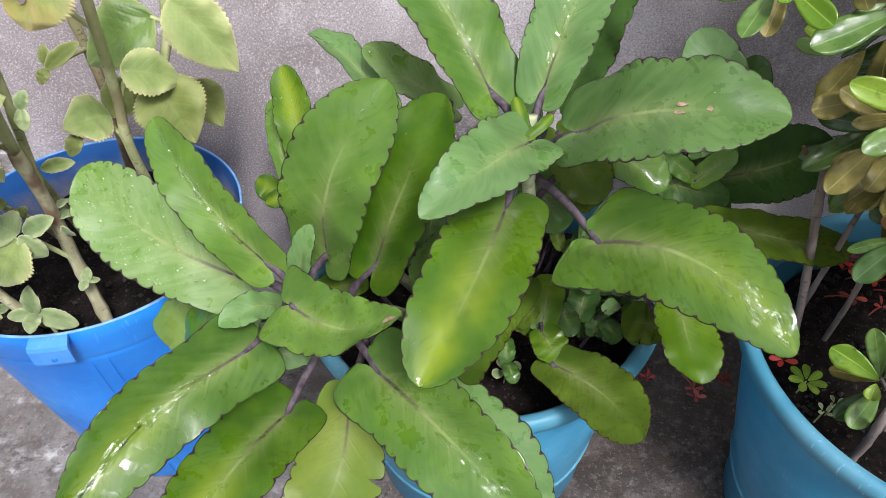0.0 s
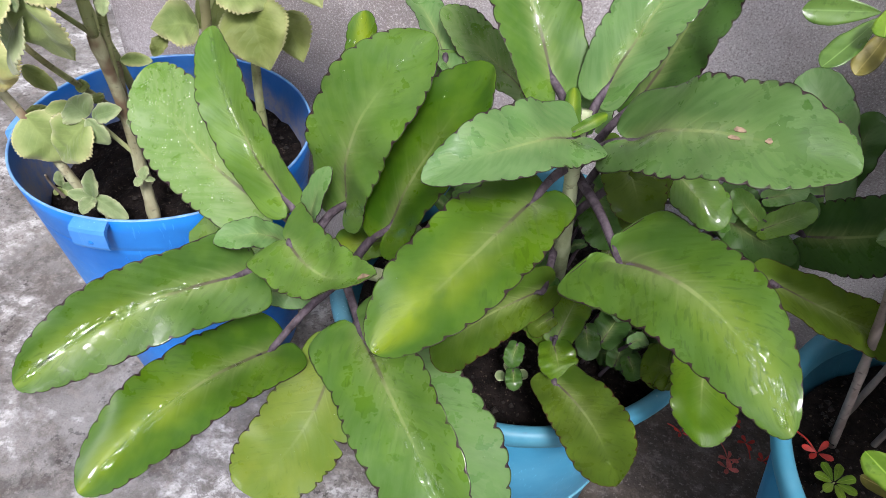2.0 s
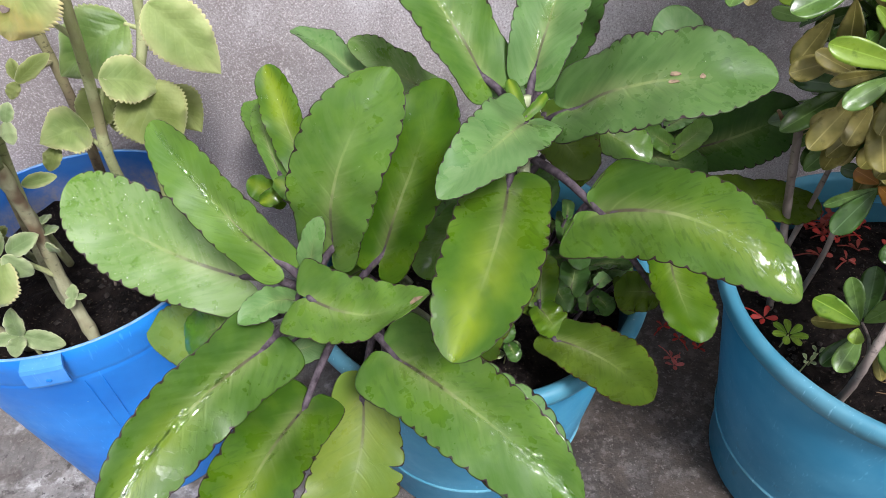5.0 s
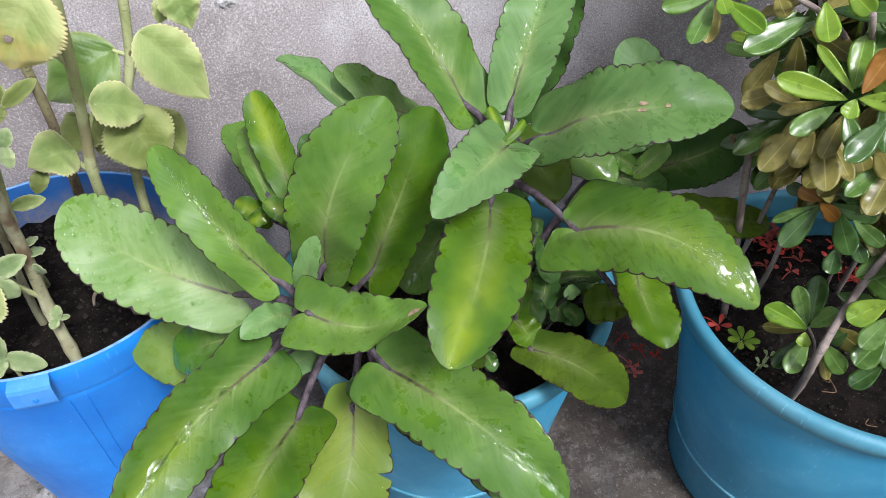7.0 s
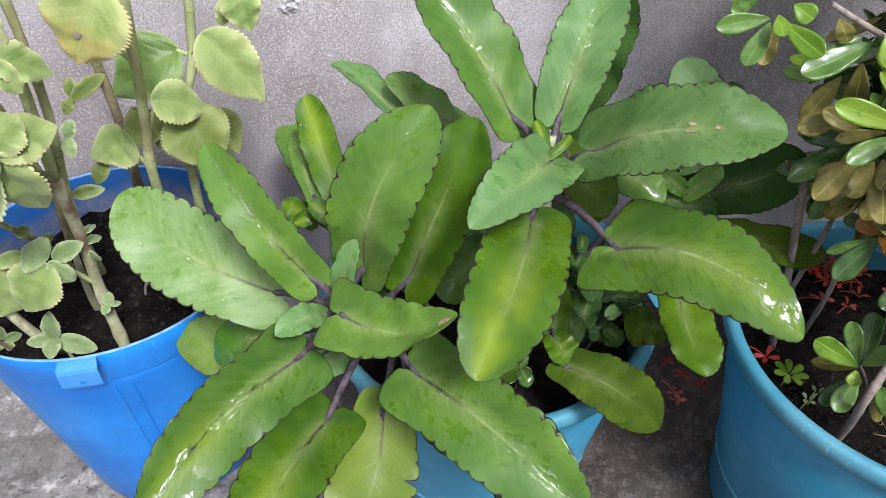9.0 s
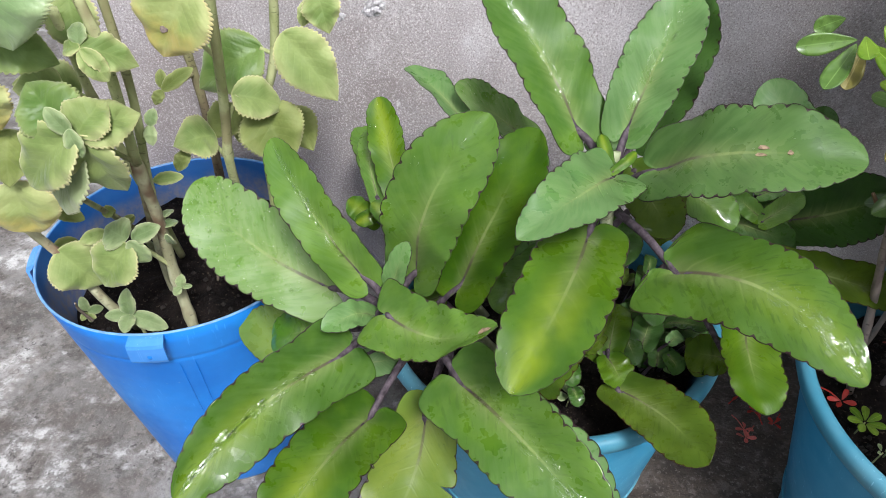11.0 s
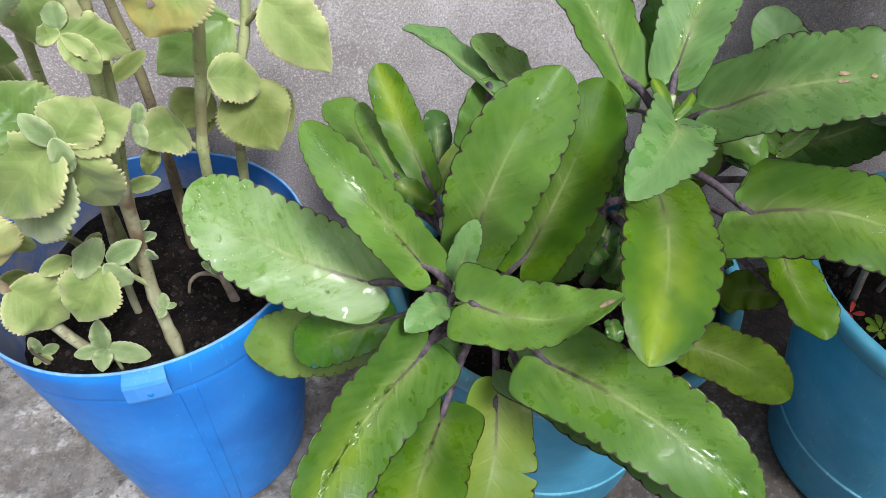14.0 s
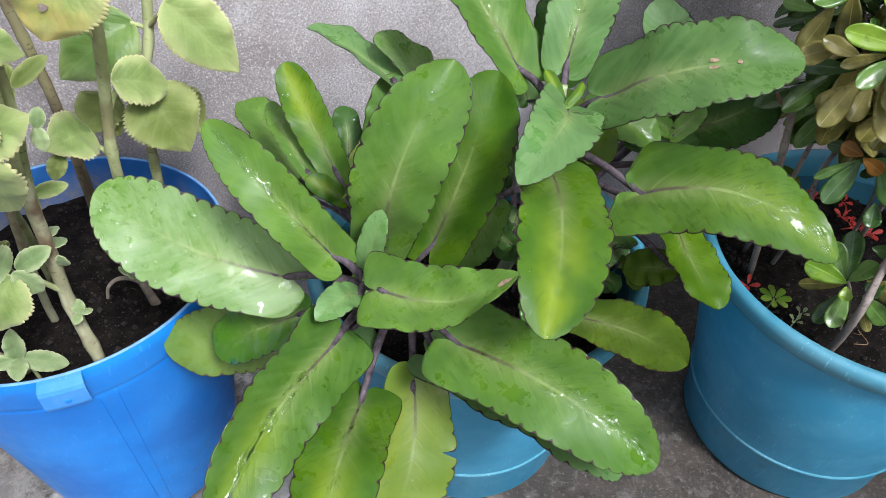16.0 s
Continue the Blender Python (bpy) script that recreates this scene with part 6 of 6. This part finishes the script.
# the far and upper crown, out of view: made fuller and higher to block light
rnd = random.Random(8)
for x, y, z in ((0.47, 0.46, 0.92), (0.64, 0.37, 0.75), (0.68, 0.30, 0.59), (0.57, 0.63, 0.86), (0.60, 0.34, 0.55), (0.48, 0.39, 0.78), (0.58, 0.59, 0.72), (0.58, 0.46, 0.83), (0.48, 0.30, 0.60), (0.50, 0.56, 0.88),
                (0.67, 0.40, 0.64), (0.48, 0.63, 0.75), (0.61, 0.34, 0.67), (0.65, 0.41, 0.52), (0.60, 0.55, 0.62), (0.68, 0.53, 0.69), (0.51, 0.40, 0.57), (0.53, 0.29, 0.71), (0.51, 0.51, 0.76), (0.60, 0.44, 0.59), (0.56, 0.45, 0.94), (0.70, 0.45, 0.78),
                (0.37, 0.36, 0.74), (0.43, 0.31, 0.72), (0.42, 0.44, 0.80), (0.35, 0.45, 0.77), (0.38, 0.52, 0.74), (0.43, 0.53, 0.83), (0.47, 0.33, 0.82), (0.40, 0.38, 0.87), (0.33, 0.40, 0.72), (0.44, 0.60, 0.72),
                (0.30, 0.50, 0.88), (0.38, 0.46, 0.97), (0.34, 0.60, 0.92), (0.44, 0.40, 1.00), (0.46, 0.56, 1.02), (0.27, 0.56, 0.98), (0.52, 0.46, 1.08), (0.36, 0.54, 1.06), (0.58, 0.54, 1.02), (0.32, 0.44, 1.02)):
    stem_part("twig", [(0.47, 0.44, 0.46), (0.5 * (x + 0.47), 0.5 * (y + 0.44), 0.5 * (z + 0.47)), (x, y, z)], 0.0034, 0.0018, SHRUB_WOOD, shrubs, "thin twig", 0.04)
    whorl((x, y, z), ((x - 0.5) * 1.5, (y - 0.46) * 1.5), 7, 7, 0.060, rnd)

# ---- small things ----
def tiny_plant(at, label, count, reach, width, material):
    """A seedling with a ring of little leaves on a thin stem."""
    ob = thing("seedling", at, label, "seedling", "seedlings")
    x, y, z = at
    stem_part("stem", [(x, y, z - 0.004), (x + 0.002, y - 0.002, z + 0.018)], 0.0008, 0.0007, HERB_STEM, ob, "thin green stem")
    for i in range(count):
        a = 2 * math.pi * i / count + 0.4
        b = Vector((x + 0.002 + 0.002 * math.cos(a), y - 0.002 + 0.002 * math.sin(a), z + 0.018))
        blade = Blade(b, b + Vector((reach * math.cos(a), reach * math.sin(a), 0.004)), 0, width, 0.001, 0, 0.15, 1.2, "shrub", 0, 0, i)
        grow(ob, blade, material, rows=10, cols=4, thick=0.0006)
    return ob


tiny_plant((0.333, 0.405, 0.270), "tiny bright green seedling with radiating leaflets on soil", 7, 0.016, 0.008, SHRUB_BRIGHT)
tiny_plant((0.338, 0.372, 0.268), "very small pale seedling on the soil", 4, 0.006, 0.004, DOWNY_GREY)
tiny_plant((0.352, 0.380, 0.268), "very small pale seedling on the soil", 4, 0.006, 0.004, DOWNY_GREY)
tiny_plant((0.045, 0.425, 0.266), "small round-leaved seedling beside the main stem", 4, 0.014, 0.011, DOWNY_GREY)


def petal_flower(at, turn, size, material, label, group):
    """A fallen blossom: four pointed lobes on a thin tube."""
    ob = thing("fallen_flower", at, label, "flower", group)
    rnd = random.Random(int(1000 * (at[0] + at[1])))
    c = Vector(at)
    for i in range(4):
        a = turn + i * math.pi / 2 + rnd.uniform(-0.3, 0.3)
        b = c + Vector((0.0015 * math.cos(a), 0.0015 * math.sin(a), 0.003))
        blade = Blade(b, b + Vector((size * math.cos(a), size * math.sin(a), rnd.uniform(-0.002, 0.007))), rnd.uniform(-30, 30), size * 0.48, 0.001, 0, 0.2, 0.9, "shrub", 0, 0, i)
        grow(ob, blade, material, name="petal", rows=8, cols=4, thick=0.0005)
    a = turn + rnd.uniform(0, 6)
    end = c + Vector((2.2 * size * math.cos(a), 2.2 * size * math.sin(a), 0.0015))
    stem_part("flower_tube", [c + Vector((0, 0, 0.002)), c.lerp(end, 0.5) + Vector((0, 0, 0.004)), end], 0.0007, 0.0009, material, ob)
    return ob


for x, y, s in ((0.346, 0.608, 0.013), (0.344, 0.594, 0.013), (0.393, 0.621, 0.011), (0.370, 0.642, 0.011), (0.353, 0.670, 0.011), (0.282, 0.629, 0.010)):
    petal_flower((x, y, GZ + 0.002), 7 * x + 9 * y, s, PALE_RED if s > 0.012 else RED, "fallen red flower on the concrete", "fallen flowers on the concrete")
rnd = random.Random(11)
for i in range(19):
    x, y = (0.442, 0.575) if i == 0 else (rnd.uniform(0.43, 0.54), rnd.uniform(0.475, 0.575))
    petal_flower((x, y, 0.272 + 0.004 * (i % 3)), rnd.uniform(0, 6), rnd.uniform(0.009, 0.014), rnd.choice((RED, RED, WILTED)), "fallen red flower lying on potting soil", "fallen flowers on the soil")
petal_flower((0.330, 0.440, 0.270), 1.0, 0.012, RED, "fallen red flower lying on potting soil", "fallen flowers on the soil")


def crumbs(center, r, z, count, seed, label, rise=0.0):
    """Soil crumbs and grit scattered over a pot's soil, and bits of dry root."""
    rnd = random.Random(seed)
    verts, faces = [], []
    for _ in range(count):
        a, q = rnd.uniform(0, 6.283), r * math.sqrt(rnd.random()) * 0.95
        c = Vector((q * math.cos(a), q * math.sin(a), z + rise * max(0.0, q * math.sin(a) / r) + rnd.uniform(-0.002, 0.004)))
        s = rnd.uniform(0.0012, 0.0045)
        off = len(verts)
        for d in ((1, 0, 0), (-1, 0, 0), (0, 1, 0), (0, -1, 0), (0, 0, 1), (0, 0, -1)):
            verts.append(c + Vector(d) * s * rnd.uniform(0.6, 1.2))
        for f in ((0, 2, 4), (2, 1, 4), (1, 3, 4), (3, 0, 4), (2, 0, 5), (1, 2, 5), (3, 1, 5), (0, 3, 5)):
            faces.append(tuple(off + k for k in f))
    return solid("soil_crumbs", mesh_of("soil_crumbs", verts, faces, STONE, smooth=False), label, "soil", at=(center[0], center[1], 0), kind="stuff")


crumbs(BLUE_AT, 0.148, 0.266, 320, 1, "loose crumbs of dark soil in the bucket", 0.034)
crumbs(MID_AT, 0.165, 0.260, 260, 2, "loose crumbs of dark soil under the succulent")
crumbs(RIGHT_AT, 0.172, 0.266, 420, 3, "loose crumbs of dark soil under the shrub")


def dry_bit(points, r, material, label, group):
    ob = thing("dry_twig", points[0], label, "twig", group)
    stem_part("twig", points, r, r * 0.6, material, ob)
    return ob


stub = dry_bit([(-0.334, 0.576, 0.258), (-0.338, 0.579, 0.278), (-0.344, 0.583, 0.302)], 0.0060, GREYWOOD, "short grey-brown stub with an arched dry stalk, in the soil", "dry bits")
stem_part("arched_stalk", [(-0.342, 0.581, 0.296), (-0.354, 0.585, 0.302), (-0.368, 0.588, 0.300), (-0.379, 0.588, 0.290), (-0.384, 0.588, 0.274)], 0.0028, 0.0016, GREYWOOD, stub)
herb((-0.346, 0.584, 0.303), (-0.353, 0.583, 0.312), 0, 0.012, DOWNY_GREY)
herb((-0.349, 0.586, 0.306), (-0.362, 0.591, 0.315), 0, 0.013, DOWNY_GREY)
dry_bit([(-0.520, 0.520, 0.262), (-0.524, 0.512, 0.29), (-0.520, 0.506, 0.308)], 0.0022, GREYWOOD, "small pale curled shoot at the bucket's side", "dry bits")
for i in range(9):
    x, y = rnd.uniform(0.36, 0.56), rnd.uniform(0.27, 0.36)
    dry_bit([(x, y, 0.270), (x + rnd.uniform(-0.012, 0.012), y + rnd.uniform(-0.01, 0.01), 0.275), (x + rnd.uniform(-0.02, 0.02), y + rnd.uniform(-0.02, 0.02), 0.270)], 0.0006, DRY, "thin dry root fibre on the soil", "root fibres on the soil")


def plaster_lump(x, z, s, label):
    """A crumb of plaster stuck to the wall."""
    bm = bmesh.new()
    bmesh.ops.create_icosphere(bm, subdivisions=3, radius=s)
    for v in bm.verts:
        v.co *= 1 + 0.75 * noise.noise(v.co * 260 + Vector((x * 90, 0, z * 70)))
        v.co.y *= 0.5
    me = bpy.data.meshes.new("plaster_lump")
    bm.to_mesh(me)
    bm.free()
    me.materials.append(CROWN)
    return solid("plaster_lump", me, label, "plaster", at=(x, 0.774, z), group="plaster lumps")


plaster_lump(-0.187, 0.552, 0.008, "small rough grey lump of plaster stuck on the wall")
plaster_lump(-0.178, 0.556, 0.005, "small rough grey lump of plaster stuck on the wall")
plaster_lump(-0.229, 0.542, 0.005, "small rough grey lump of plaster stuck on the wall")
plaster_lump(-0.196, 0.549, 0.006, "small rough whitish lump of plaster stuck on the wall")
plaster_lump(-0.184, 0.561, 0.006, "small rough whitish lump of plaster stuck on the wall")
plaster_lump(-0.192, 0.558, 0.005, "small rough whitish lump of plaster stuck on the wall")
